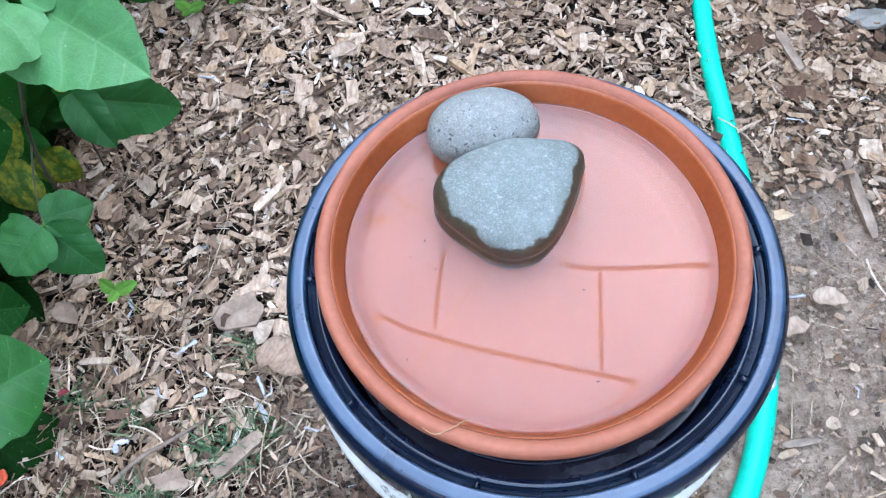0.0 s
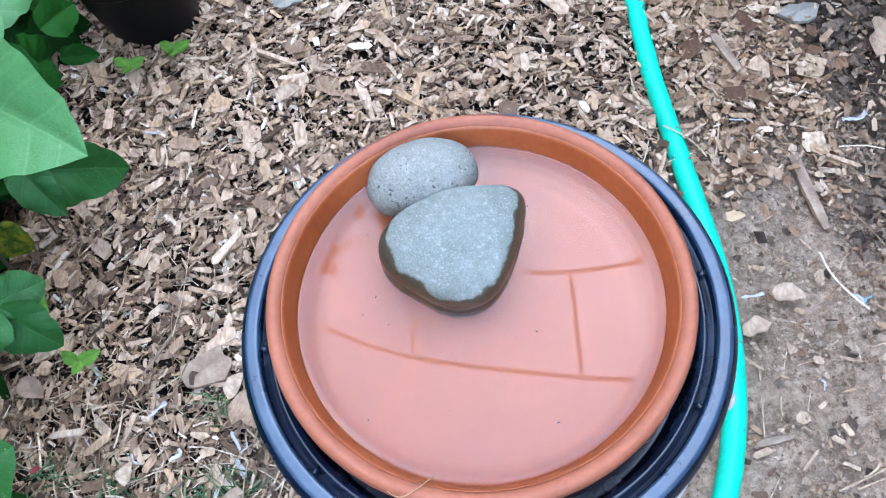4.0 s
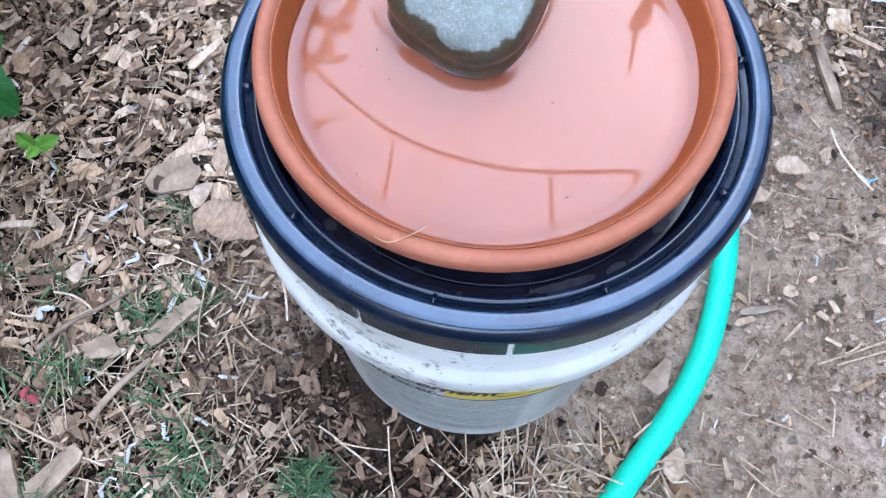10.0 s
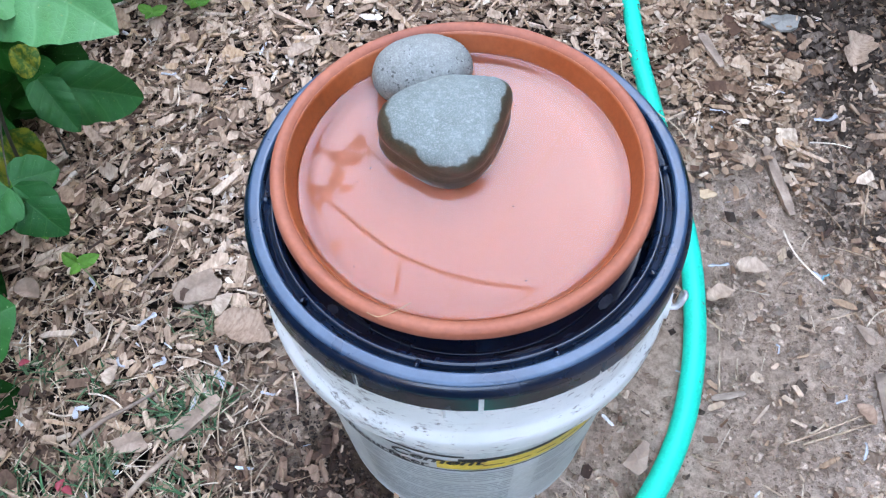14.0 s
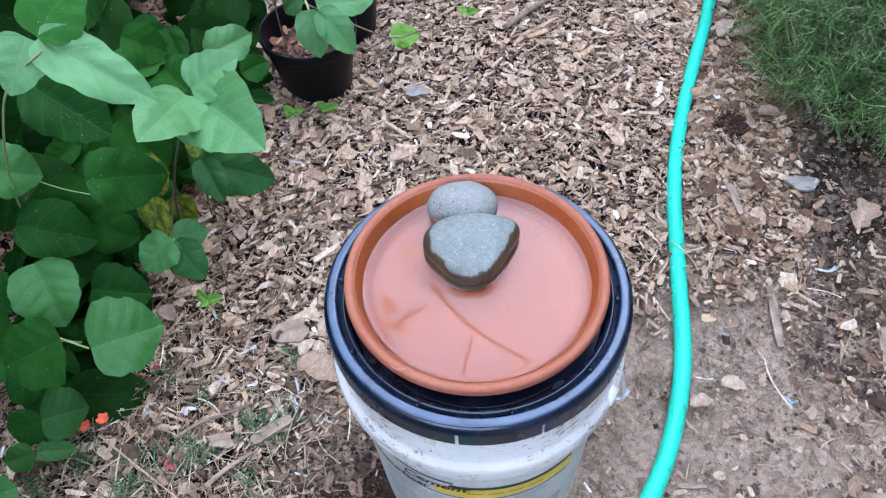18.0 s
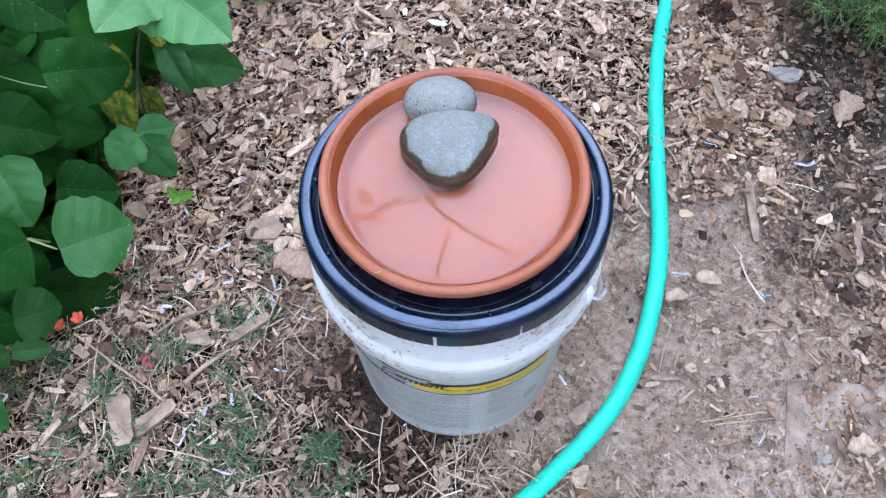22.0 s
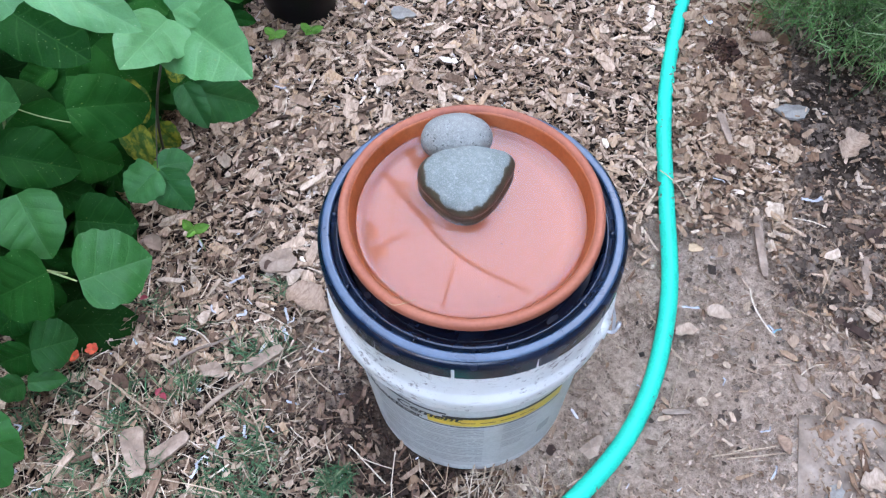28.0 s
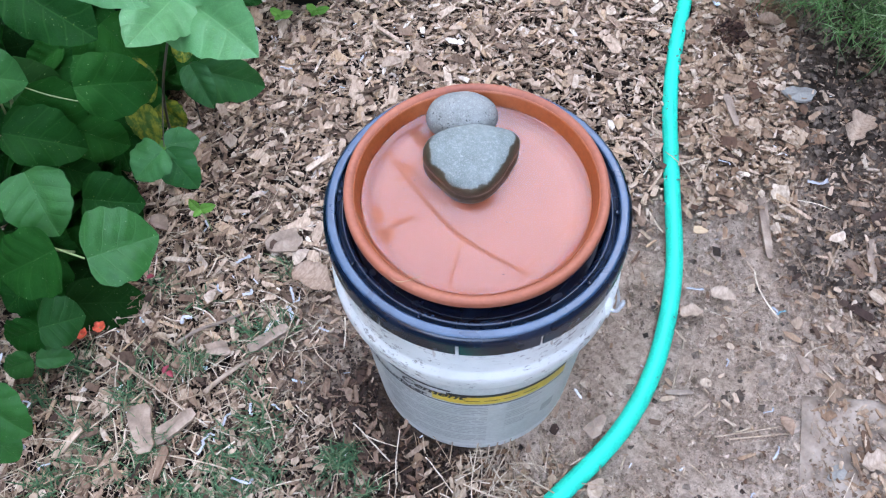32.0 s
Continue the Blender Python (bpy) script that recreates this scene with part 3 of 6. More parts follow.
for k in range(1, 10):
    a = ear_a + math.pi * k / 10
    bail.append(Vector((0.162 * math.cos(a), 0.162 * math.sin(a), 0.275 - 0.10 * math.sin(math.pi * k / 10))))
bail.append(Vector((-0.160 * math.cos(ear_a), -0.160 * math.sin(ear_a), 0.300)))
part("bail", tube(bail, 0.0019, 8), WIRE, bucket, "bent galvanised wire bail")


def wrap(me, a0, z0, lift):
    """Bends a flat mesh round the bucket: x runs round it, y up it."""
    for v in me.vertices:
        z = z0 + v.co.y
        r = body_radius(z) + lift + v.co.z
        a = a0 + v.co.x / 0.14
        v.co = (r * math.cos(a), r * math.sin(a), z)
    me.update()
    return me


def band(name, a0, a1, z0, z1, lift, mat, label=""):
    n = max(2, int(abs(a1 - a0) / 3))
    verts, faces = [], []
    for k in range(n + 1):
        x = radians(a1 - a0) * 0.14 * k / n
        verts += [(x, 0, 0), (x, z1 - z0, 0)]
        if k:
            faces.append((2 * k - 2, 2 * k, 2 * k + 1, 2 * k - 1))
    return child_mesh(name, wrap(mesh_of(name, verts, faces, mat, True), radians(a0), z0, lift), bucket, None, label)


def lettering(text, a0, z0, height, mat, shear=0.0, lift=0.0017, squeeze=1.0):
    data = bpy.data.curves.new("lettering", "FONT")
    data.body, data.size, data.shear, data.extrude, data.offset = text, height, shear, 0.0, height * 0.025
    holder = bpy.data.objects.new("lettering", data)
    scene.collection.objects.link(holder)
    me = bpy.data.meshes.new_from_object(holder.evaluated_get(bpy.context.evaluated_depsgraph_get()))
    bpy.data.objects.remove(holder)
    for v in me.vertices:
        v.co.x *= squeeze
    me.materials.clear()
    me.materials.append(mat)
    return child_mesh("lettering", wrap(me, radians(a0), z0, lift), bucket)


band("paper_label", -160, -22, 0.024, 0.252, 0.0010, LABEL, "worn grey printed label")
band("label_band", -101, -36, 0.1935, 0.2170, 0.0013, YELLOW, "worn yellow printed band")
band("label_line", -165, -36, 0.1875, 0.1905, 0.0013, INK)
band("label_line", -94, -36, 0.2175, 0.2250, 0.0013, INK)
band("label_line", -165, -126, 0.2270, 0.2300, 0.0013, INK)
lettering("Cement", -117, 0.2085, 0.0220, INK, 0.30, squeeze=1.05)
lettering("Resurfacer", -135, 0.1930, 0.0175, INK, 0.10, squeeze=1.0)
band("label_line", -150, -92, 0.2275, 0.2325, 0.0013, INK)
for k in range(4):
    band("print_bar", -86 + 9 * k, -79 + 9 * k, 0.2040, 0.2062, 0.0016, CANE)
bar_rng = random.Random(5)
for row in range(22):
    z = 0.178 - row * 0.0064
    a = -131.0
    while a < -76:
        b = min(a + bar_rng.uniform(5, 16), -75)
        if row % 6 != 5:
            band("print_bar", a, b, z, z + 0.0030, 0.0014, INK_WORN)
        a = b + 1.2
    if row < 14 and row % 5 != 4:
        band("print_bar", -66, -66 + bar_rng.uniform(10, 19), z, z + 0.0028, 0.0014, INK_WORN)
band("print_patch", -45, -37, 0.085, 0.115, 0.0014, INK_WORN)

# lid: a recessed panel, a grooved rim with webs, a skirt with slots
top = [(0, 0.3615), (0.1265, 0.3615), (0.1285, 0.366), (0.1295, 0.3865), (0.1335, 0.3885), (0.1355, 0.3865), (0.1360, 0.379), (0.1385, 0.379),
       (0.1392, 0.3890), (0.1410, RIM_Z - 0.0012), (0.1480, RIM_Z - 0.0012), (0.1510, RIM_Z - 0.0038), (0.1531, 0.3845), (0.1534, 0.3800), (0.1508, 0.3800), (0.1503, 0.386),
       (0.141, 0.3865), (0.134, 0.3835), (0.124, 0.3585), (0, 0.3585)]
lid = part("lid", revolve(rounded(top, 0.0016, 3), 144), BLACK_LID, bucket, "navy black plastic lid with ribbed rim, damp")
for k in range(12):
    a0, a1 = radians(-118 + 30 * k + 0.65), radians(-118 + 30 * (k + 1) - 0.65)
    bm = bmesh.new()
    rows_ = []
    for s in range(13):
        a = a0 + (a1 - a0) * s / 12
        rows_.append([bm.verts.new((r * math.cos(a), r * math.sin(a), z)) for r, z in ((0.1534, 0.3804), (0.1536, 0.3625), (0.1528, 0.3605), (0.1512, 0.3605), (0.1508, 0.3804))])
    for p, q in zip(rows_, rows_[1:]):
        for j in range(5):
            bm.faces.new((p[j], q[j], q[(j + 1) % 5], p[(j + 1) % 5]))
    bm.faces.new(rows_[0])
    bm.faces.new(rows_[-1][::-1])
    bmesh.ops.recalc_face_normals(bm, faces=bm.faces)
    part("skirt_segment", bm, BLACK_LID, lid, smooth=False)
for k in range(10):
    bm = bmesh.new()
    bmesh.ops.create_cube(bm, size=1.0, matrix=pose(0, 0, 0, 0, 0, 4 + 36 * k) @ pose(0.1375, 0, 0.3845) @ Matrix.Diagonal((0.0068, 0.0026, 0.011, 1)))
    bmesh.ops.bevel(bm, geom=bm.edges[:], offset=0.0005, segments=2, affect="EDGES")
    part("rim_web", bm, BLACK_LID, lid)
part("lid_rim", revolve(rounded([(0.1400, RIM_Z - 0.0020), (0.1408, RIM_Z - 0.0002), (0.1425, RIM_Z + 0.0002), (0.1472, RIM_Z), (0.1490, RIM_Z - 0.0010), (0.1492, RIM_Z - 0.0030), (0.1400, RIM_Z - 0.0030)], 0.0007, 3), 144), LID_RIM, lid, "top rim with sky sheen in its blue-grey")
part("moulded_ring", revolve(rounded([(0.1135, 0.3612), (0.1140, 0.3628), (0.1165, 0.3628), (0.1170, 0.3612)], 0.0006, 2), 128), BLACK_LID, lid)

# ---- saucer with water and stones ----
SX, SY, WATER_Z = -0.0021, 0.0079, 0.3885
saucer = tagged(empty("plant_saucer", (SX, SY, 0)), "round terracotta plant saucer filled with water", "saucer")
bowl = [(0, 0.3690), (0.097, 0.3690), (0.106, 0.3715), (0.1125, 0.3790), (0.1172, 0.3890), (0.1196, 0.4000), (0.1206, 0.4048), (0.1236, 0.4074), (0.1272, 0.4080), (0.1300, 0.4056), (0.1308, 0.4000),
        (0.1294, 0.3955), (0.1235, 0.389), (0.1150, 0.3665), (0.1105, 0.3625), (0, 0.3625)]
part("bowl", revolve(rounded(bowl, 0.0032, 5), 160, 0.002), TERRACOTTA, saucer)
basin = [(0, 0.3718), (0.0990, 0.3720), (0.1050, 0.3738), (0.1100, 0.3790), (0.1143, 0.3886), (0.1156, 0.3882), (0.1112, 0.3783), (0.1057, 0.3714), (0.097, 0.3696), (0, 0.3696)]
part("basin", revolve(rounded(basin, 0.0025, 4), 160, 0.002), WET_CLAY, saucer, "wet terracotta lining under the water")
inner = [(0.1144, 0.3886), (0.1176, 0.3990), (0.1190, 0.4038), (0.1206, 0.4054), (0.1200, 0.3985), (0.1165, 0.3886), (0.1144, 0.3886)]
part("inner_wall", revolve(rounded(inner, 0.0009, 3), 160, 0.002), SHADED_CLAY, saucer, "inner clay wall in a shaded tone, above the waterline")

def boulder(name, place, size, yaw, shape, mat, label, tilt=(0, 0)):
    bm = bmesh.new()
    bmesh.ops.create_icosphere(bm, subdivisions=5, radius=1.0)
    for v in bm.verts:
        v.co = Vector(shape(v.co))
        w = 1 + 0.035 * noise.noise(v.co * 1.6 + Vector(place) * 40) + 0.008 * noise.noise(v.co * 6)
        v.co = Vector((v.co.x * size[0] * w, v.co.y * size[1] * w, v.co.z * size[2] * w))
        v.co.rotate(Euler((radians(tilt[0]), radians(tilt[1]), 0)))
    ob = part(name, bm, mat)
    ob.matrix_basis = pose(*place, 0, 0, yaw)
    return tagged(ob, label, "stone", "stones in the saucer")


def heart(p):
    a = math.atan2(p.y, p.x)
    k = 0.91
    for at, amount, wide in ((37, 0.31, 25), (180, 0.20, 36), (-84, 0.085, 36), (-30, -0.05, 26), (-136, -0.03, 24), (118, -0.07, 30)):
        off = (math.degrees(a) - at + 180) % 360 - 180
        k += amount * math.exp(-(off / wide) ** 2)
    flat = 0.75 + 0.25 * (1 - abs(p.z))
    if p.z < 0:
        flat *= 1 - 0.10 * min(1.0, -1.25 * p.z) ** 2
    return (p.x * k / flat * 0.97, p.y * k / flat * 0.97, math.copysign(abs(p.z) ** 0.85, p.z))


def egg(p):
    return (math.copysign(abs(p.x) ** 0.92, p.x), p.y, p.z)


boulder("stone", (-0.0125, 0.0400, 0.3975), (0.0435, 0.0418, 0.0260), 0, heart, STONE_BIG, "large smooth grey stone, wet around its base in the saucer", (6, 2))
boulder("stone", (-0.0300, 0.0935, 0.4005), (0.0375, 0.0265, 0.0255), 9, egg, STONE_SMALL, "small pale grey pitted stone leaning on the larger one", (-8, 0))


# still water, drawn up a little where it meets the clay and the stones
def waterline(shape, size, yaw, level):
    """How far the stone's side stands from its middle at the water, for each bearing."""
    reach = {}
    for k in range(360):
        a = 2 * math.pi * k / 360
        flat = math.sqrt(1 - level * level)
        x, y, _ = shape(Vector((flat * math.cos(a), flat * math.sin(a), level)))
        x, y = x * size[0], y * size[1]
        reach[int(math.degrees(math.atan2(y, x)) + yaw) % 360] = math.hypot(x, y)
    return reach


shores = [((-0.0125, 0.0400), waterline(heart, (0.0435, 0.0418), 0, -0.35)), ((-0.0300, 0.0935), waterline(egg, (0.0375, 0.0265), 9, -0.45))]
surface_bm = bmesh.new()
rings_w = [[surface_bm.verts.new((SX, SY, WATER_Z))]]
for r_ in [0.0015 * k for k in range(2, 71)] + [0.1064, 0.1078, 0.1092, 0.1105, 0.1117, 0.1128, 0.1138, 0.1146]:
    ring_w = []
    for k in range(200):
        a = 2 * math.pi * k / 200
        x, y = SX + r_ * math.cos(a), SY + r_ * math.sin(a)
        z_ = WATER_Z + 0.0016 * math.exp(-(0.1146 - r_) / 0.0024)
        for (cx, cy), reach in shores:
            b = int(math.degrees(math.atan2(y - cy, x - cx))) % 360
            near_r = reach.get(b) or reach.get((b + 1) % 360) or reach.get((b + 2) % 360) or 0.03
            z_ += 0.0011 * math.exp(-max(0.0, math.hypot(x - cx, y - cy) - near_r) / 0.0026)
        ring_w.append(surface_bm.verts.new((x, y, z_)))
    rings_w.append(ring_w)
for k in range(200):
    surface_bm.faces.new((rings_w[0][0], rings_w[1][k], rings_w[1][(k + 1) % 200]))
    for p, q in zip(rings_w[1:], rings_w[2:]):
        surface_bm.faces.new((p[k], q[k], q[(k + 1) % 200], p[(k + 1) % 200]))
water = part("water", surface_bm, WATER)
water.visible_shadow = False
tagged(water, "still clear water in the terracotta saucer", "water")

# ---- hose ----
HR = 0.0125
hose_line = [(0.42, 1.75), (0.36, 1.32), (0.3246, 1.105), (0.3040, 0.945), (0.2750, 0.775), (0.2560, 0.62), (0.2505, 0.49), (0.2545, 0.40),
             (0.2600, 0.30), (0.2675, 0.195), (0.2625, 0.105), (0.2440, 0.008), (0.2070, -0.080), (0.1450, -0.165), (0.06, -0.262), (-0.06, -0.36), (-0.25, -0.44)]
hose = part("garden_hose", tube([(x, y, float(ground_height(x, y)) + HR + 0.003) for x, y in hose_line], HR, 18), HOSE)
tagged(hose, "bright green vinyl garden hose lying across the mulch", "hose")
mud_rng = random.Random(71)
for k in range(24):
    y = mud_rng.uniform(-0.06, 0.80)
    i_ = next(i for i in range(len(hose_line) - 1) if hose_line[i + 1][1] <= y <= hose_line[i][1])
    (x0, y0), (x1, y1) = hose_line[i_], hose_line[i_ + 1]
    x = x0 + (x1 - x0) * (y - y0) / (y1 - y0)
    a, s = mud_rng.uniform(-1.0, 1.0), mud_rng.uniform(0.0008, 0.0022)
    bm = bmesh.new()
    bmesh.ops.create_icosphere(bm, subdivisions=1, radius=1.0)
    for v in bm.verts:
        v.co *= mud_rng.uniform(0.7, 1.3)
    bmesh.ops.transform(bm, matrix=pose(x + HR * math.sin(a), y, float(ground_height(x, y)) + HR + 0.003 + HR * math.cos(a), 0, math.degrees(a), mud_rng.uniform(0, 360)) @ Matrix.Diagonal((s * mud_rng.uniform(0.8, 3.5), s, s * 0.4, 1)), verts=bm.verts)
    part("mud_speck", bm, TWIG, hose)


# ---- nursery pots ----
def nursery_pot(place, r0, r1, h, label):
    x, y = place
    z = float(ground_height(x, y)) - 0.004
    pot = tagged(empty("nursery_pot", (x, y, z)), label, "plant pot", "nursery pots by the beans")
    wall = [(0, 0), (r0, 0), (r0 + 0.001, 0.004), (r1 - 0.004, h - 0.022), (r1, h - 0.020), (r1 + 0.002, h - 0.003), (r1, h), (r1 - 0.003, h - 0.002), (r1 - 0.006, h - 0.022), (r0, 0.006), (0, 0.006)]
    part("wall", revolve(rounded(wall, 0.0012, 3), 72), BLACK_POT, pot)
    soil = revolve([(r1 - 0.0105, h - 0.052), (r1 * 0.5, h - 0.047), (0, h - 0.045)], 48)
    part("potting_mix", soil, POT_MIX, pot, "brown potting mix with bark")
    verts, faces = chip_soup(150, lambda n, g: (np.sqrt(g.random(n)) * (r1 - 0.018), g.random(n) * 6.283), lambda px, py: 0 * px + h - 0.048, 77, 0.9, polar=True, slim=1.6, thick=2.0)
    child_mesh("bark", mesh_of("bark", verts, faces, RED_BARK), pot, None, "reddish brown bark chunks")
    return pot


def chip_soup(n, where, height, seed, scale=1.0, polar=False, thick=1.0, lift=0.008, tilt=0.28, slim=1.0):
    """n flat splinters with cut or pointed ends, as vertices and faces."""
    g = np.random.default_rng(seed)
    a, b = where(n, g)
    x, y = (a * np.cos(b), a * np.sin(b)) if polar else (a, b)
    n = len(x)
    half = scale * 0.5 * np.clip(g.lognormal(math.log(0.0115), 0.55, n), 0.004, 0.042)
    wide = half * np.clip(g.lognormal(math.log(0.225), 0.52, n), 0.07, 0.75) * slim
    deep = thick * scale * np.clip(g.normal(0.0013, 0.0006, n), 0.0005, 0.0035)
    ux = np.array([-1, -0.6, 0.6, 1, 0.6, -0.6])[None] * np.ones((n, 1))
    uy = np.array([0, -1, -1, 0, 1, 1.0])[None] * np.ones((n, 1))
    blunt = g.uniform(0.15, 0.4, (n, 1))
    ux[:, [1, 2, 4, 5]] *= 1 + blunt
    ux += g.normal(0, 0.12, (n, 6))
    uy += g.normal(0, 0.17, (n, 6))
    px, py = ux * half[:, None], uy * wide[:, None]
    pz = (g.normal(0, 3.0, (n, 1)) * px ** 2) + g.normal(0, 0.0004, (n, 6))
    top = np.stack([px, py, pz + deep[:, None] / 2], -1)
    low = np.stack([px * 0.96, py * 0.96, pz - deep[:, None] / 2], -1)
    pts = np.concatenate([top, low], 1)
    yaw = g.uniform(0, 2 * np.pi, n)
    t1, t2 = g.normal(0, tilt, n), g.normal(0, tilt * 0.6, n)
    c, s = np.cos(t1), np.sin(t1)
    pts = np.stack([pts[..., 0], c[:, None] * pts[..., 1] - s[:, None] * pts[..., 2], s[:, None] * pts[..., 1] + c[:, None] * pts[..., 2]], -1)
    c, s = np.cos(t2), np.sin(t2)
    pts = np.stack([c[:, None] * pts[..., 0] + s[:, None] * pts[..., 2], pts[..., 1], -s[:, None] * pts[..., 0] + c[:, None] * pts[..., 2]], -1)
    c, s = np.cos(yaw), np.sin(yaw)
    pts = np.stack([c[:, None] * pts[..., 0] - s[:, None] * pts[..., 1], s[:, None] * pts[..., 0] + c[:, None] * pts[..., 1], pts[..., 2]], -1)
    pts += np.stack([x, y, height(x, y) + g.uniform(0.0, 1.0, n) * lift + deep * 0.5], -1)[:, None]
    base = (12 * np.arange(n))[:, None]
    faces = (base + np.arange(6)).tolist()
    for k in range(6):
        j = (k + 1) % 6
        faces += (base + np.array([k, k + 6, j + 6, j])).tolist()
    return pts.reshape(-1, 3).tolist(), faces


def clod_soup(n, where, height, seed, size, spread=0.45, lift=0.002):
    """n small irregular lumps of earth, as vertices and faces."""
    g = np.random.default_rng(seed)
    x, y = where(n, g)
    n = len(x)
    r = np.clip(g.lognormal(math.log(size), spread, n), size * 0.4, size * 3.5)
    corner = np.array([(1, 0, 0), (0, 1, 0), (-1, 0, 0), (0, -1, 0), (0, 0, 0.75), (0, 0, -0.75)], float)
    pts = corner[None] * g.uniform(0.6, 1.35, (n, 6, 1)) + g.normal(0, 0.16, (n, 6, 3))
    a = g.uniform(0, 2 * np.pi, n)
    c, s = np.cos(a)[:, None], np.sin(a)[:, None]
    pts = np.stack([c * pts[..., 0] - s * pts[..., 1], s * pts[..., 0] + c * pts[..., 1], pts[..., 2]], -1) * r[:, None, None]
    pts += np.stack([x, y, height(x, y) + g.uniform(0, 1, n) * lift + r * 0.25], -1)[:, None]
    base = (6 * np.arange(n))[:, None]
    faces = []
    for k in range(4):
        j = (k + 1) % 4
        faces += (base + np.array([k, j, 4])).tolist() + (base + np.array([j, k, 5])).tolist()
    return pts.reshape(-1, 3).tolist(), faces


nursery_pot((-0.414, 0.668), 0.060, 0.086, 0.142, "black plastic nursery pot with bark mix and a seedling")
nursery_pot((-0.412, 0.842), 0.064, 0.088, 0.155, "black plastic nursery pot standing behind another")
nursery_pot((-0.400, 1.055), 0.064, 0.088, 0.155, "black plastic nursery pot at the far end of the row")


# ---- bean plants ----
def leaf_mesh(kind, rows_=24, cols=14):
    """A broad ovate leaflet of unit length: sunken midrib and side veins, puckered between them, with an uneven, drooping margin."""
    g = random.Random(kind)
    verts, faces, uvs = [], [], []
    bend, fold, skew, droop = g.uniform(0.04, 0.20), g.uniform(0.06, 0.22), g.uniform(-0.08, 0.08), g.uniform(0.02, 0.14)
    lop, wave, pairs = g.uniform(-0.10, 0.10), g.uniform(0, 6.3), g.uniform(4.0, 5.2)
    full = g.uniform(0.33, 0.42)
    for i in range(rows_ + 1):
        v = i / rows_
        if v < full:
            w = max(0.0, 1 - ((full - v) / full) ** 2.3) ** 0.62
        else:
            w = max(0.0, 1 - ((v - full) / (1 - full)) ** 1.9) ** 0.84
        for j in range(cols + 1):
            u = 2 * j / cols - 1
            a = abs(u)
            side = w * (1 + lop * math.copysign(1, u)) * (1 + 0.030 * a * math.sin(31 * v + wave + 2 * u) + 0.038 * a * math.sin(13 * v + 2 * wave + u))
            x = 0.5 * u * side + skew * 0.5 * math.sin(math.pi * v) * v
            y = v - 0.16 * a * a * w * (1 - v) ** 3
            vein = abs(math.sin(math.pi * pairs * (v - 0.30 * a * w)))
            z = fold * a * w * 0.5 + bend * v * (1 - v) - droop * (a * w) ** 3
            z += 0.036 * (vein ** 0.6) * min(1.0, 2.5 * a) * w + 0.034 * a * w * math.sin(9 * v + wave + 1.5 * u)
            verts.append((x, y, z))
            uvs.append((0.5 + 0.5 * u * max(w, 0.05), v))
    for i in range(rows_):
        for j in range(cols):
            a = i * (cols + 1) + j
            faces.append((a, a + 1, a + cols + 2, a + cols + 1))
    me = mesh_of("leaf", verts, faces, LEAF, True)
    layer = me.uv_layers.new(name="uv")
    for loop in me.loops:
        layer.data[loop.index].uv = uvs[loop.vertex_index]
    return me


LEAVES = [leaf_mesh(k) for k in range(8)]
COARSE = [leaf_mesh(k, 9, 6) for k in range(8)]


def leaves_of(mat):
    out = [me_.copy() for me_ in LEAVES]
    for me_ in out:
        me_.materials.clear()
        me_.materials.append(mat)
    return out


YOUNG, LIT_LEAVES, OLD, MID, LOW = (leaves_of(m_) for m_ in (LEAF_YOUNG, LEAF_LIT, LEAF_OLD, LEAF_MID, LEAF_LOW))
leaf_rng = random.Random(11)


def leaf_pose(base, tip, width, roll=0.0):
    base, tip = Vector(base), Vector(tip)
    d = tip - base
    fwd = d.normalized()
    up = Vector((0.22, -0.55, 0.80))
    side = fwd.cross(up).normalized()
    up = side.cross(fwd)
    m = Matrix((side, fwd, up)).transposed().to_4x4()
    size = d.length
    return Matrix.Translation(base + d * 0.03) @ m @ pose(0, 0, 0, 0, roll, 0) @ Matrix.Diagonal((size * width, size * 0.97, size, 1))


def put_leaf(parent, base, tip, width, young=False, roll=None, kinds=None):
    roll = leaf_rng.uniform(-12, 12) if roll is None else roll
    ob = child_mesh("leaf", leaf_rng.choice(YOUNG if young else kinds or LEAVES), parent)
    ob.matrix_basis = parent.matrix_basis.inverted() @ leaf_pose(base, tip, width, roll)
    return ob


beans = tagged(empty("bean_plant", (-0.62, 0.25, 0.015)), "bushy climbing bean plant with broad green leaves", "plant")
seedling = tagged(empty("potted_bean_vine", (-0.414, 0.668, 0.10)), "young bean vine growing out of the black pot", "plant")


def bean_leaf(base, tip, width, kinds=None):
    put_leaf(beans, base, tip, width, roll=leaf_rng.uniform(-7, 7) if base[2] > 0.34 else leaf_rng.uniform(-18, 18), kinds=kinds)


def pot_leaf(base, tip, width):
    put_leaf(seedling, base, tip, width, kinds=LIT_LEAVES)


def stem(parent, points, r, mat=STEM, name="stem"):
    inv = parent.matrix_basis.inverted()
    return part(name, tube([inv @ Vector(p) for p in points], r, 7, 0.7), mat, parent)


bean_leaf((-0.373, 0.025, 0.640), (-0.282, 0.023, 0.580), 0.44, LIT_LEAVES)
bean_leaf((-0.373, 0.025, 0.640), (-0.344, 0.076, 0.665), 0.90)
bean_leaf((-0.379, 0.026, 0.640), (-0.398, -0.006, 0.600), 0.85, LIT_LEAVES)
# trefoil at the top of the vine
bean_leaf((-0.392, 0.240, 0.382), (-0.272, 0.156, 0.384), 0.70, LIT_LEAVES)
bean_leaf((-0.394, 0.228, 0.392), (-0.398, 0.112, 0.425), 0.62, LIT_LEAVES)
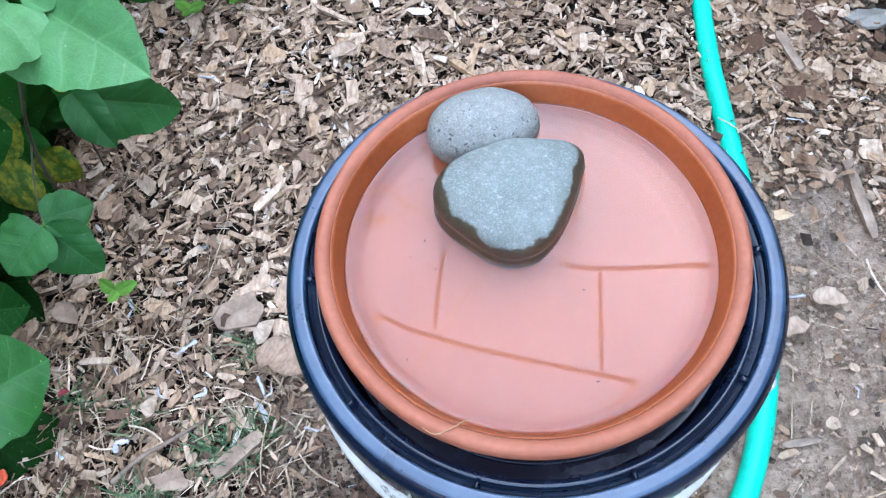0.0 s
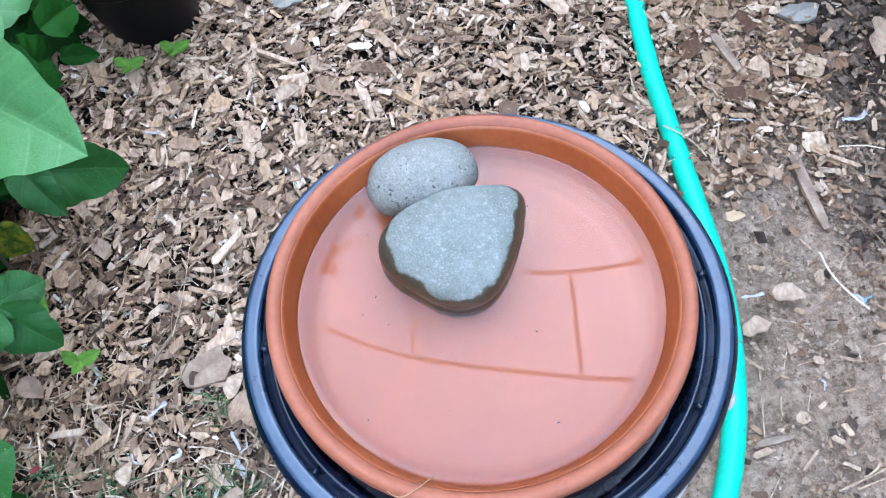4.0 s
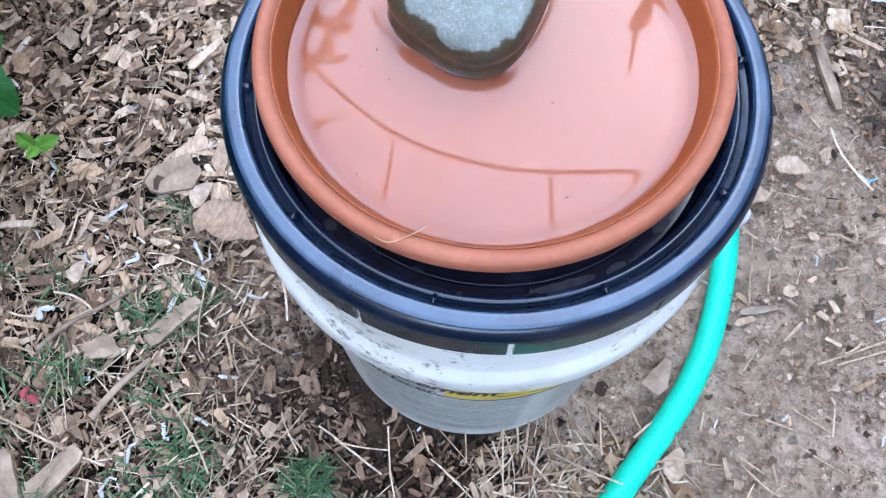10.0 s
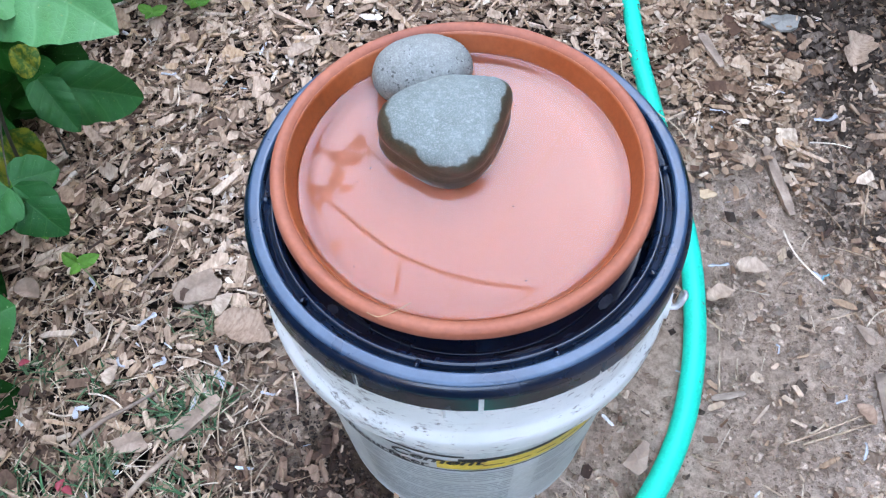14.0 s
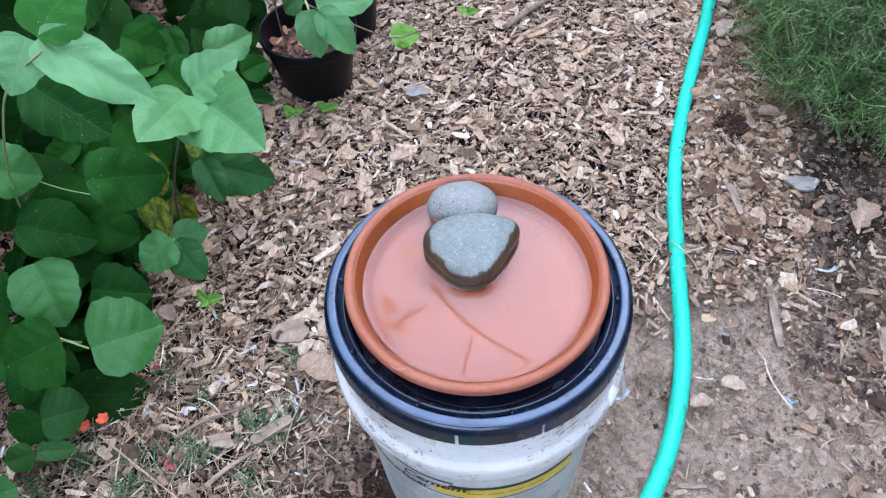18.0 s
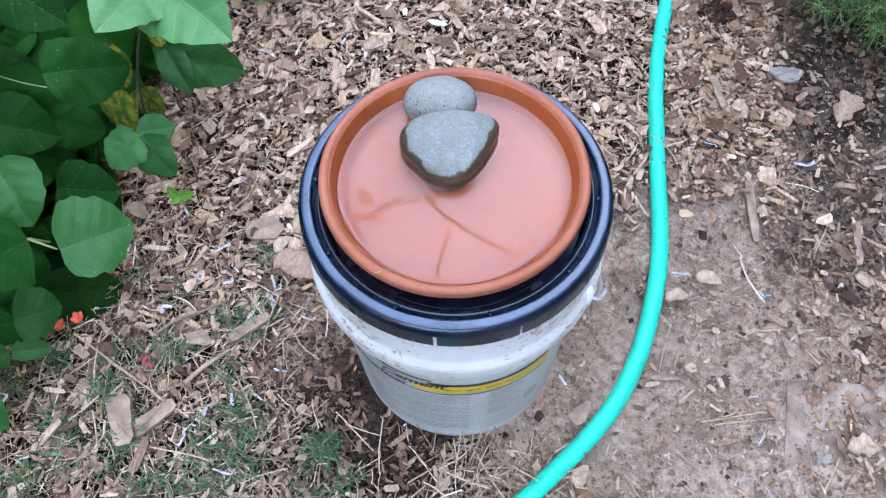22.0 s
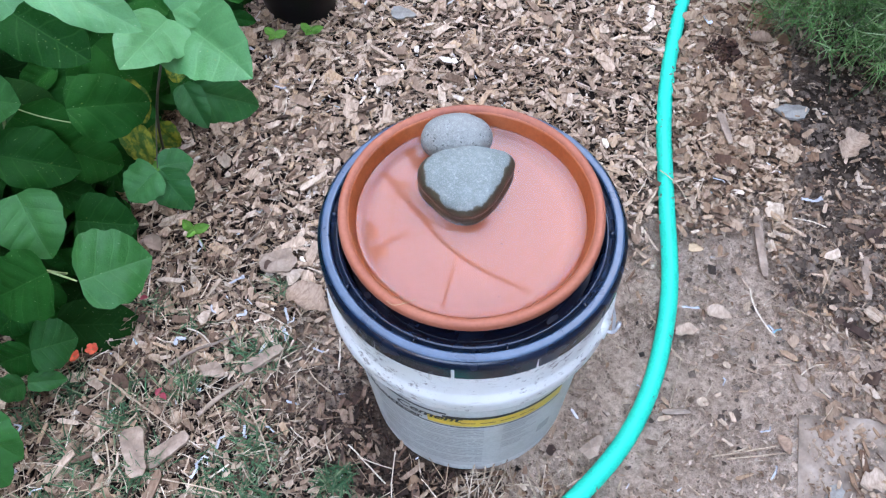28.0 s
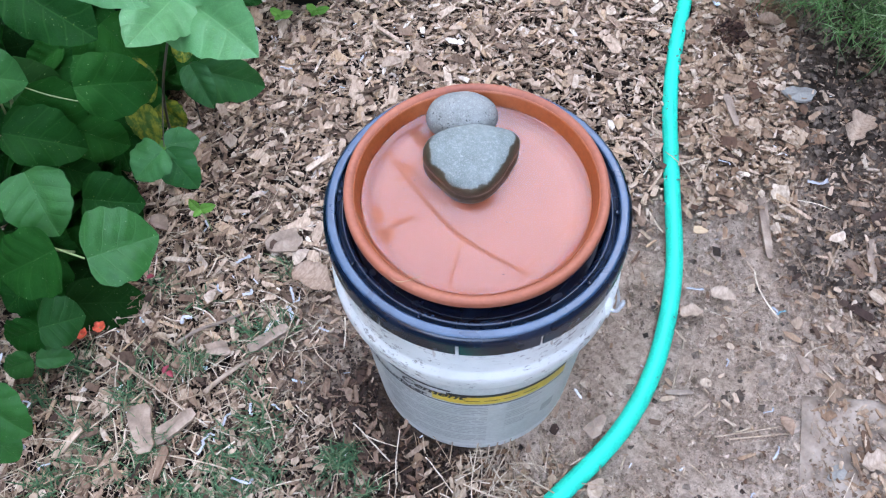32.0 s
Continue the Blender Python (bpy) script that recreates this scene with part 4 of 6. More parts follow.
bean_leaf((-0.392, 0.232, 0.396), (-0.336, 0.268, 0.420), 0.90, LIT_LEAVES)
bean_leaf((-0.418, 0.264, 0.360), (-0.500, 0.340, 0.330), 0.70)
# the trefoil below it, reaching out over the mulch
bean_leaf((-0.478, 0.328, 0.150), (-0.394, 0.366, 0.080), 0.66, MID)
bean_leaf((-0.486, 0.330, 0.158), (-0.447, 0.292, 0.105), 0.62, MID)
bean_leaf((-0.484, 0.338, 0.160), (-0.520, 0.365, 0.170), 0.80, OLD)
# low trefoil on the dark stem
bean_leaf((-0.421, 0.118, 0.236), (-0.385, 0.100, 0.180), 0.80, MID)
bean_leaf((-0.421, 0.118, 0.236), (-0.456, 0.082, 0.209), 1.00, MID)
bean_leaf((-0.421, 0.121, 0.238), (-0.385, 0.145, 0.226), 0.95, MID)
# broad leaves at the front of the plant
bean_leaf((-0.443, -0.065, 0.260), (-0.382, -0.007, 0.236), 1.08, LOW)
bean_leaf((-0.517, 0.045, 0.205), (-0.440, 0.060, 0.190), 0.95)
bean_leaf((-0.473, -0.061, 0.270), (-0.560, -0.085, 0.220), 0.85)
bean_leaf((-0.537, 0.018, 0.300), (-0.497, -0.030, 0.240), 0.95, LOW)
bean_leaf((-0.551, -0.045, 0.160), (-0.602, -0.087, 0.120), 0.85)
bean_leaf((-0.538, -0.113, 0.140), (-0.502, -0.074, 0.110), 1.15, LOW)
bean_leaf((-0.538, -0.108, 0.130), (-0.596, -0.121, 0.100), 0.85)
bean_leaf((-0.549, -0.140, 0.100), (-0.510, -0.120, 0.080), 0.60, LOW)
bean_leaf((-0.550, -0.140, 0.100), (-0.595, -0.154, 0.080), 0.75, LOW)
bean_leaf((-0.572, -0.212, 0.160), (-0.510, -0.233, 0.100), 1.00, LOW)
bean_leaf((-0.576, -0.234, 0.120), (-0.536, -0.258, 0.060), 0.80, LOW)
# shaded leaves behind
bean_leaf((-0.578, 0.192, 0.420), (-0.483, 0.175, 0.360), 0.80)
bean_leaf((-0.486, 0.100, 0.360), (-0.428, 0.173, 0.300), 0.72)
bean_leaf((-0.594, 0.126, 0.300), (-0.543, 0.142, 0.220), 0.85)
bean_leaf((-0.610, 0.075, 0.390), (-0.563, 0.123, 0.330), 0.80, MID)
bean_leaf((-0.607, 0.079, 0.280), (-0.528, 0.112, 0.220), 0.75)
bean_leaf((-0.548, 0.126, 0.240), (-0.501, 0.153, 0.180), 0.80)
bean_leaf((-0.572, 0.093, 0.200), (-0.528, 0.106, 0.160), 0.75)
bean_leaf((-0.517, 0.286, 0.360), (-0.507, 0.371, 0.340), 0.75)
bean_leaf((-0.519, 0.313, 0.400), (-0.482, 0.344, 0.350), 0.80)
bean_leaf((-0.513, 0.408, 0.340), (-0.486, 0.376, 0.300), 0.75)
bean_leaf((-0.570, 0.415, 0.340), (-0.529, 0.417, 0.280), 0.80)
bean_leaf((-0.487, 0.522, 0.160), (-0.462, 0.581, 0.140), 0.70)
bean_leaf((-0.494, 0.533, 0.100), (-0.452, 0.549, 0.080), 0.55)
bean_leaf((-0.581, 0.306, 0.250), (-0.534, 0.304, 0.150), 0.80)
bean_leaf((-0.448, 0.375, 0.322), (-0.412, 0.458, 0.300), 0.62, LIT_LEAVES)
# yellowing leaves along the stem
bean_leaf((-0.521, 0.216, 0.190), (-0.493, 0.194, 0.130), 0.60, OLD)
bean_leaf((-0.514, 0.262, 0.140), (-0.484, 0.259, 0.095), 0.85, OLD)
bean_leaf((-0.500, 0.215, 0.280), (-0.475, 0.205, 0.215), 0.65, OLD)
pot_leaf((-0.322, 0.476, 0.340), (-0.308, 0.453, 0.270), 0.66)
pot_leaf((-0.308, 0.475, 0.340), (-0.260, 0.468, 0.270), 0.60)
pot_leaf((-0.314, 0.483, 0.340), (-0.245, 0.547, 0.310), 0.58)
pot_leaf((-0.356, 0.532, 0.340), (-0.431, 0.527, 0.320), 0.55)
pot_leaf((-0.352, 0.547, 0.340), (-0.314, 0.604, 0.340), 0.80)
pot_leaf((-0.397, 0.577, 0.300), (-0.444, 0.633, 0.300), 0.80)
pot_leaf((-0.348, 0.526, 0.330), (-0.389, 0.540, 0.280), 0.60)
# shaded leaves deeper in the plant, joined
mass_v, mass_f, mass_uv = [], [], []


def mass_leaf(base, tip, width, roll):
    me = leaf_rng.choice(COARSE)
    m = beans.matrix_basis.inverted() @ leaf_pose(base, tip, width, roll)
    start = len(mass_v)
    mass_v.extend(tuple(m @ v.co) for v in me.vertices)
    mass_f.extend(tuple(start + i for i in p.vertices) for p in me.polygons)
    mass_uv.extend(tuple(d.uv) for d in me.uv_layers[0].data)


for k in range(420):
    x = leaf_rng.uniform(-1.35, -0.56)
    y = leaf_rng.uniform(-0.12, 1.35)
    if x > -0.62 + 0.25 * max(0.0, 0.2 - y) and y < 0.05:
        continue
    top_z = 0.12 + 0.40 * min(1.0, max(0.0, (-x - 0.52) / 0.30))
    z = 0.05 + (top_z - 0.09) * leaf_rng.random()
    a = leaf_rng.uniform(0, 2 * math.pi)
    size = leaf_rng.uniform(0.075, 0.115)
    mass_leaf((x, y, z), (x + size * math.cos(a), y + size * math.sin(a), z - size * leaf_rng.uniform(0.5, 1.4)), leaf_rng.uniform(0.6, 0.85), roll=leaf_rng.uniform(-30, 30))
# unseen upper foliage, kept outside the camera's view, added to shade the leaves below
for k in range(560):
    x, y, z = leaf_rng.uniform(-1.35, -0.45), leaf_rng.uniform(-0.75, 1.2), leaf_rng.uniform(0.30, 1.65)
    if -0.787 * x - 0.46 * y + 0.41 * z < 0.70 or z > 0.6 + 1.1 * smooth_step(0.45, 0.85, -x):
        continue
    a, size = leaf_rng.uniform(0, 2 * math.pi), leaf_rng.uniform(0.10, 0.15)
    mass_leaf((x, y, z), (x + 0.6 * size * math.cos(a) - 0.02, y + 0.6 * size * math.sin(a), z - size * leaf_rng.uniform(0.4, 0.9)), leaf_rng.uniform(0.65, 0.9), roll=leaf_rng.uniform(-30, 30))
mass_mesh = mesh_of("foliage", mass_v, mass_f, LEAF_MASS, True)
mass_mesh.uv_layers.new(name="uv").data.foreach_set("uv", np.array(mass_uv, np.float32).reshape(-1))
tagged(child_mesh("foliage", mass_mesh, beans), "dense foliage deep in the plant, with unseen upper leaves added for shade", kind="stuff")
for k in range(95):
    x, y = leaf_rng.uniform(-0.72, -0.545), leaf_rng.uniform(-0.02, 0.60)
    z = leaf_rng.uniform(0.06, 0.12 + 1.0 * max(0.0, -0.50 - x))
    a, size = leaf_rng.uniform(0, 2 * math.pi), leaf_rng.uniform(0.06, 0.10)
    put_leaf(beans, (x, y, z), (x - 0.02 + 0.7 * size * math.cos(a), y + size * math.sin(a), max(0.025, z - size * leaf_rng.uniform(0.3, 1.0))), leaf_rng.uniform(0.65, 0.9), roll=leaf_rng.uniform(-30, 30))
stem(beans, [(-0.50, 0.235, 0.02), (-0.485, 0.215, 0.10), (-0.452, 0.205, 0.24), (-0.415, 0.225, 0.345), (-0.400, 0.234, 0.378)], 0.0022, DARK_STEM)
stem(beans, [(-0.455, 0.205, 0.235), (-0.435, 0.160, 0.245), (-0.421, 0.119, 0.237)], 0.0010, DARK_STEM)
stem(beans, [(-0.490, 0.300, 0.02), (-0.492, 0.320, 0.10), (-0.484, 0.331, 0.156)], 0.0013, DARK_STEM)
stem(beans, [(-0.60, 0.0, 0.10), (-0.52, -0.045, 0.24), (-0.443, -0.064, 0.261)], 0.0016)
stem(beans, [(-0.70, 0.18, 0.02), (-0.60, 0.10, 0.30), (-0.45, 0.03, 0.55), (-0.352, 0.004, 0.645)], 0.0016)
stem(beans, [(-0.575, 0.010, 0.12), (-0.60, 0.04, 0.06), (-0.62, 0.08, 0.015)], 0.002)
stem(beans, [(-0.575, 0.008, 0.124), (-0.545, 0.000, 0.14), (-0.53, -0.004, 0.15)], 0.0022)
stem(beans, [(-0.62, 0.14, 0.31), (-0.55, 0.13, 0.30), (-0.47, 0.14, 0.28)], 0.0009)
put_leaf(beans, (-0.492, 0.215, 0.12), (-0.470, 0.165, 0.07), 0.6, True)
stem(beans, [(-0.75, 0.25, 0.02), (-0.66, 0.16, 0.20), (-0.60, 0.12, 0.30)], 0.003)
stem(beans, [(-0.60, -0.075, 0.02), (-0.575, -0.07, 0.07), (-0.565, -0.065, 0.11)], 0.0018)
stem(beans, [(-0.481, 0.176, 0.14), (-0.486, 0.19, 0.08), (-0.49, 0.20, 0.02)], 0.0018)
stem(beans, [(-0.474, 0.329, 0.14), (-0.49, 0.34, 0.08), (-0.51, 0.35, 0.02)], 0.0016)
stem(seedling, [(-0.42, 0.675, 0.10), (-0.40, 0.62, 0.28), (-0.33, 0.48, 0.38), (-0.275, 0.37, 0.42)], 0.0022)
stem(seedling, [(-0.46, 0.66, 0.10), (-0.44, 0.62, 0.24), (-0.38, 0.55, 0.30), (-0.25, 0.60, 0.20), (-0.20, 0.66, 0.17), (-0.10, 0.75, 0.12)], 0.0016, TWIG, "runner")
put_leaf(seedling, (-0.262, 0.665, 0.15), (-0.215, 0.69, 0.135), 0.8, True)

# ---- feathery bush ----
def feather_bush(place, radius, height, count, seed):
    g = np.random.default_rng(seed)
    bush = tagged(empty("feathery_bush", (*place, 0.0)), "feathery light green bush with thread-like leaves", "bush")
    inv_z = float(ground_height(*place))
    for k in range(14):
        a, reach = g.uniform(0, 6.283), g.uniform(0.4, 0.9) * radius
        part("stem", tube([(0.02 * math.cos(a), 0.02 * math.sin(a), inv_z - 0.01), (0.4 * reach * math.cos(a), 0.4 * reach * math.sin(a), height * 0.45), (reach * math.cos(a), reach * math.sin(a), height * g.uniform(0.6, 0.85))], 0.003, 6, 0.5), STEM, bush)
    # sprigs: each a short arching shoot set with threads
    d = g.normal(size=(count, 3))
    d[:, 2] = np.abs(d[:, 2]) + 0.22
    d /= np.linalg.norm(d, axis=1)[:, None]
    reach = g.uniform(0.5, 1.0, count) ** 0.35
    lump = 1 + 0.16 * np.sin(5 * np.arctan2(d[:, 1], d[:, 0]) + 4 * d[:, 2]) + 0.08 * g.normal(size=count)
    root = d * (reach * lump)[:, None] * [radius, radius, height] + [0, 0, inv_z + 0.03]
    per = 15
    along = np.repeat(d + g.normal(0, 0.35, (count, 3)) + [0, 0, 0.15], per, 0)
    along /= np.linalg.norm(along, axis=1)[:, None]
    start = np.repeat(root, per, 0) + along * (np.tile(np.linspace(0, 1, per), count) * 0.055)[:, None]
    n = len(start)
    way = along * 0.55 + g.normal(0, 0.62, (n, 3))
    way /= np.linalg.norm(way, axis=1)[:, None]
    size = g.uniform(0.012, 0.030, n)
    bend = g.normal(0, 0.85, (n, 3)) + [0, 0, -0.15]
    side = np.cross(way, g.normal(size=(n, 3)))
    side /= np.linalg.norm(side, axis=1)[:, None]
    third = np.cross(way, side)
    thick = g.uniform(0.0007, 0.0013, n)
    pts = []
    for u, k in ((0.0, 1.0), (0.35, 0.95), (0.7, 0.8), (1.0, 0.35)):
        mid = start + (way * u + bend * u * u) * size[:, None]
        for q in range(3):
            a = 2.094 * q
            pts.append(mid + (side * math.cos(a) + third * math.sin(a)) * (thick * k)[:, None])
    pts = np.stack(pts, 1)
    keep = pts[:, :, 2].min(1) > inv_z
    pts = pts[keep]
    base = (12 * np.arange(len(pts)))[:, None]
    faces = []
    for s in (0, 3, 6):
        for q in range(3):
            j = (q + 1) % 3
            faces += (base + np.array([s + q, s + j, s + 3 + j, s + 3 + q])).tolist()
    me = mesh_of("foliage", pts.reshape(-1, 3).tolist(), faces, FEATHER, True)
    tagged(child_mesh("foliage", me, bush), kind="stuff")
    return bush


feather_bush((0.660, 0.900), 0.28, 0.42, 4600, 3)
feather_bush((0.735, 0.720), 0.17, 0.25, 1500, 7)
feather_bush((0.52, 1.42), 0.20, 0.34, 600, 4)
# bush out of view to the right, enlarged to shade the ground beside it
feather_bush((1.00, 0.74), 0.26, 0.42, 1300, 6)

# ---- overhead trellis with vine, seen mirrored in the water ----
trellis = tagged(empty("trellis", (0, 0.75, 0)), "thin overhead garden trellis of canes with vine leaves", "trellis")


def rod(points, r):
    return part("cane", tube([(x, y - 0.75, z) for x, y, z in points], r, 8), CANE, trellis)


TZ = 2.0
rod([(-0.42, 1.14, TZ), (-0.30, 1.02, TZ), (-0.171, 0.915, TZ), (0.03, 0.828, TZ), (0.266, 0.794, TZ), (0.60, 0.808, TZ)], 0.0066)
rod([(-0.46, 0.715, TZ), (-0.193, 0.588, TZ), (0.251, 0.483, TZ), (0.35, 0.470, TZ)], 0.0066)
rod([(-0.171, 0.915, TZ), (-0.184, 0.75, TZ), (-0.193, 0.588, TZ)], 0.0058)
rod([(0.266, 0.794, TZ), (0.258, 0.62, TZ), (0.251, 0.483, TZ)], 0.0058)
rod([(-0.42, 1.14, TZ), (-0.55, 1.28, TZ - 0.15), (-0.75, 1.46, TZ - 0.9), (-0.82, 1.52, 0.0)], 0.0055)
rod([(-0.46, 0.715, TZ), (-0.62, 0.80, TZ - 0.15), (-0.88, 0.95, TZ - 0.9), (-0.95, 1.0, 0.0)], 0.0055)
rod([(0.60, 0.808, TZ), (0.78, 0.83, TZ - 0.15), (1.05, 0.86, TZ - 0.9), (1.12, 0.88, 0.0)], 0.0055)
rod([(0.35, 0.470, TZ), (0.6, 0.43, TZ - 0.1), (1.0, 0.40, TZ - 0.9), (1.1, 0.40, 0.0)], 0.0055)
vine = random.Random(8)
for x, y, a, size in ((-0.445, 0.900, 200, 0.075), (-0.430, 0.915, 300, 0.070), (-0.450, 0.930, 120, 0.075), (-0.400, 0.955, 250, 0.055), (-0.350, 0.975, 230, 0.050),
                      (-0.385, 1.150, 160, 0.085), (-0.385, 1.160, 90, 0.095), (-0.375, 1.150, 20, 0.070), (-0.390, 1.140, 215, 0.080), (-0.300, 1.285, 170, 0.125), (-0.345, 1.320, 60, 0.080)):
    put_leaf(trellis, (x, y, TZ), (x + size * math.cos(radians(a)), y + size * math.sin(radians(a)), TZ - 0.012), vine.uniform(0.6, 0.8), roll=vine.uniform(-20, 20))
rod([(-0.42, 1.14, TZ), (-0.41, 1.03, TZ - 0.01), (-0.40, 0.94, TZ), (-0.31, 0.97, TZ), (-0.28, 1.0, TZ)], 0.003)

put_leaf(trellis, (0.540, 1.275, TZ), (0.574, 1.385, TZ - 0.01), 0.62, roll=10)
rod([(0.540, 1.275, TZ), (0.526, 1.21, TZ - 0.01), (0.509, 1.131, TZ)], 0.0065)

# a cable high overhead, crossing the garden
cable = tagged(empty("overhead_cable"), "thin dark cable strung high over the garden", "cable")
part("cable", tube([(0.02 + 0.432 * u, 2.372 + 0.689 * u, 4.8 + 0.003 * u * u) for u in (-3.92, -3, -2, -1, 0, 1, 2, 2.7)], 0.0078, 8), CANE, cable)
for x, y, z in ((-1.675, -0.329, 3.3), (1.186, 4.232, 4.2)):
    part("mast", tube([(x, y, z - 0.003), (x, y, 4.86)], 0.02, 10), CANE, cable)

# ---- mulch, straw, grass and litter ----
POTS = ((-0.414, 0.668), (-0.412, 0.842), (-0.400, 1.055))


def clear_of(x, y, bucket_r=0.136):
    ok = np.hypot(x, y) > bucket_r
    for px, py in POTS:
        ok &= np.hypot(x - px, y - py) > 0.062
    for (x0, y0), (x1, y1) in zip(hose_line, hose_line[1:]):
        u = np.clip(((x - x0) * (x1 - x0) + (y - y0) * (y1 - y0)) / ((x1 - x0) ** 2 + (y1 - y0) ** 2), 0, 1)
        ok &= np.hypot(x - x0 - u * (x1 - x0), y - y0 - u * (y1 - y0)) > 1.05 * HR
    return ok


def scatter(x0, x1, y0, y1, keep):
    def where(n, g):
        x, y = g.uniform(x0, x1, n), g.uniform(y0, y1, n)
        ok = (g.random(n) < keep(x, y)) & clear_of(x, y)
        return x[ok], y[ok]
    return where


def mulch_keep(x, y):
    thin = 1 - 0.992 * soilness(x, y)
    grassy = smooth_step(0.02, 0.22, -x) * (1 - smooth_step(-0.10, 0.12, y))
    bushy = smooth_step(0.27, 0.34, x) * smooth_step(0.25, 0.4, y)
    beside_beans = smooth_step(0.24, 0.38, -x) * (1 - smooth_step(0.15, 0.40, y))
    return thin * (1 - 0.70 * grassy) * (1 - 0.60 * bushy) * (1 - 0.85 * bush_shade(x, y)) * (1 - 0.45 * beside_beans)


def stuff(name, verts, faces, mat, label, category, smooth=False):
    ob = new(name, mesh_of(name, verts, faces, mat, smooth))
    return tagged(ob, label, category, kind="stuff")


v_, f_ = chip_soup(86000, scatter(-1.0, 0.85, -0.36, 1.30, mulch_keep), ground_height, 21, lift=0.022, tilt=0.30, thick=0.8)
stuff("mulch", v_, f_, CHIP, "weathered pale brown wood chip mulch", "mulch")
v_, f_ = chip_soup(46000, scatter(-0.8, 0.8, -0.36, 1.1, lambda x, y: (1 - 0.97 * soilness(x, y)) * (1 - 0.8 * bush_shade(x, y))), ground_height, 27, 0.62, lift=0.020, tilt=0.5, slim=0.55)
stuff("bark_fines", v_, f_, LITTER, "fine bark slivers and crumbs over the mulch", "mulch")


v_, f_ = chip_soup(3600, scatter(-0.8, 0.6, -0.36, 1.2, lambda x, y: np.where(soilness(x, y) > 0.5, 0, mulch_keep(x, y))), ground_height, 28, 1.75, lift=0.020, tilt=0.22, slim=0.85, thick=1.2)
stuff("wood_chunks", v_, f_, CHIP, "long flat wood chips lying on the mulch", "mulch")


def litter_keep(x, y):
    front = smooth_step(0.0, 0.2, -x) * (1 - smooth_step(0.0, 0.3, y)) * (np.hypot(x, y) > 0.20)
    bushy = smooth_step(0.27, 0.33, x) * smooth_step(0.22, 0.4, y) * (1 - 0.85 * soilness(x, y)) * (1 - 0.85 * bush_shade(x, y))
    edge_ = smooth_step(0.44, 0.54, x + 0.03 * np.sin(17 * y)) * (y > -0.08) * 0.22
    beans_ = smooth_step(0.28, 0.42, -x) * 0.6
    return np.clip(np.maximum(np.maximum(front, bushy), np.maximum(beans_, edge_)), 0.03, 1) * (1 - 0.9 * soilness(x, y) * (x > 0.05) * (x < 0.46))


v_, f_ = chip_soup(42000, scatter(-0.8, 0.8, -0.42, 1.1, litter_keep), ground_height, 29, 0.72, lift=0.019, tilt=0.42, slim=0.9)
stuff("leaf_litter", v_, f_, LITTER, "rotted reddish brown litter mixed through the mulch", "litter")
v_, f_ = chip_soup(2600, scatter(-0.62, -0.12, -0.3, 0.4, lambda x, y: 0.7 * smooth_step(0.18, 0.26, np.hypot(x + 0.07, y + 0.12))), ground_height, 36, 1.05, lift=0.022, tilt=0.45, slim=1.15, thick=1.8)
stuff("bark_chunks", v_, f_, LITTER, "brown bark chunks and leaf scraps by the beans", "mulch")
v_, f_ = chip_soup(9000, scatter(-1.6, 1.4, 1.25, 2.6, lambda x, y: 1 + 0 * x), ground_height, 22, 1.25)
stuff("mulch", v_, f_, CHIP, "weathered wood chip mulch further off", "mulch")
v_, f_ = clod_soup(90000, scatter(-0.5, 0.95, -0.42, 0.85, lambda x, y: (0.06 + 0.94 * soilness(x, y)) * (1 - 0.85 * bush_shade(x, y)) * smooth_step(0.12, 0.21, np.hypot(x + 0.09, y + 0.15))), ground_height, 23, 0.0012, 0.6, 0.003)
stuff("soil_crumbs", v_, f_, CRUMB, "loose crumbs of dark garden soil", "soil")
v_, f_ = chip_soup(2300, scatter(0.42, 0.85, -0.04, 0.42, lambda x, y: 0.9 * smooth_step(0.46, 0.54, x + 0.03 * np.sin(21 * y)) * smooth_step(-0.02, 0.06, y)), ground_height, 37, 1.0, lift=0.014, tilt=0.45, slim=1.0, thick=1.4)
stuff("bark_chunks", v_, f_, LITTER, "coarse dark bark scraps at the edge of the bare soil", "mulch")
v_, f_ = chip_soup(3200, scatter(0.1, 0.85, -0.42, 0.6, lambda x, y: soilness(x, y) * (0.35 + 0.65 * smooth_step(0.3, 0.55, x))), ground_height, 35, 0.62, lift=0.006, tilt=0.35, slim=1.0)
stuff("soil_litter", v_, f_, FLAKE, "small brown bark scraps on the bare soil", "litter")
v_, f_ = chip_soup(13000, scatter(0.25, 0.62, 0.10, 1.0, lambda x, y: (1 - 0.985 * soilness(x, y)) * (1 - 0.9 * smooth_step(0.43, 0.52, x))), ground_height, 38, 0.78, lift=0.024, tilt=0.30, slim=1.7, thick=0.55)
stuff("bark_flakes", v_, f_, FLAKE, "broad tan and red-brown bark flakes beside the hose", "mulch")


def clod_keep(x, y):
    patch = smooth_step(0.40, 0.50, x + 0.04 * np.sin(14 * y)) * smooth_step(0.10, 0.22, y + 0.05 * np.sin(11 * x))
    return np.clip(patch, 0.02, 1) * (0.35 + 0.65 * (clods(x, y, 0.05, 9) > -0.25)) * soilness(x, y)


v_, f_ = clod_soup(42000, scatter(0.22, 0.95, -0.30, 0.90, clod_keep), ground_height, 39, 0.0032, 0.55, 0.005)
stuff("earth_clods", v_, f_, CLOD, "rough dark clods of earth by the bush", "soil")
v_, f_ = chip_soup(1000, scatter(0.40, 0.95, 0.05, 0.80, clod_keep), ground_height, 46, 0.75, lift=0.012, tilt=0.45, slim=1.3, thick=1.5)
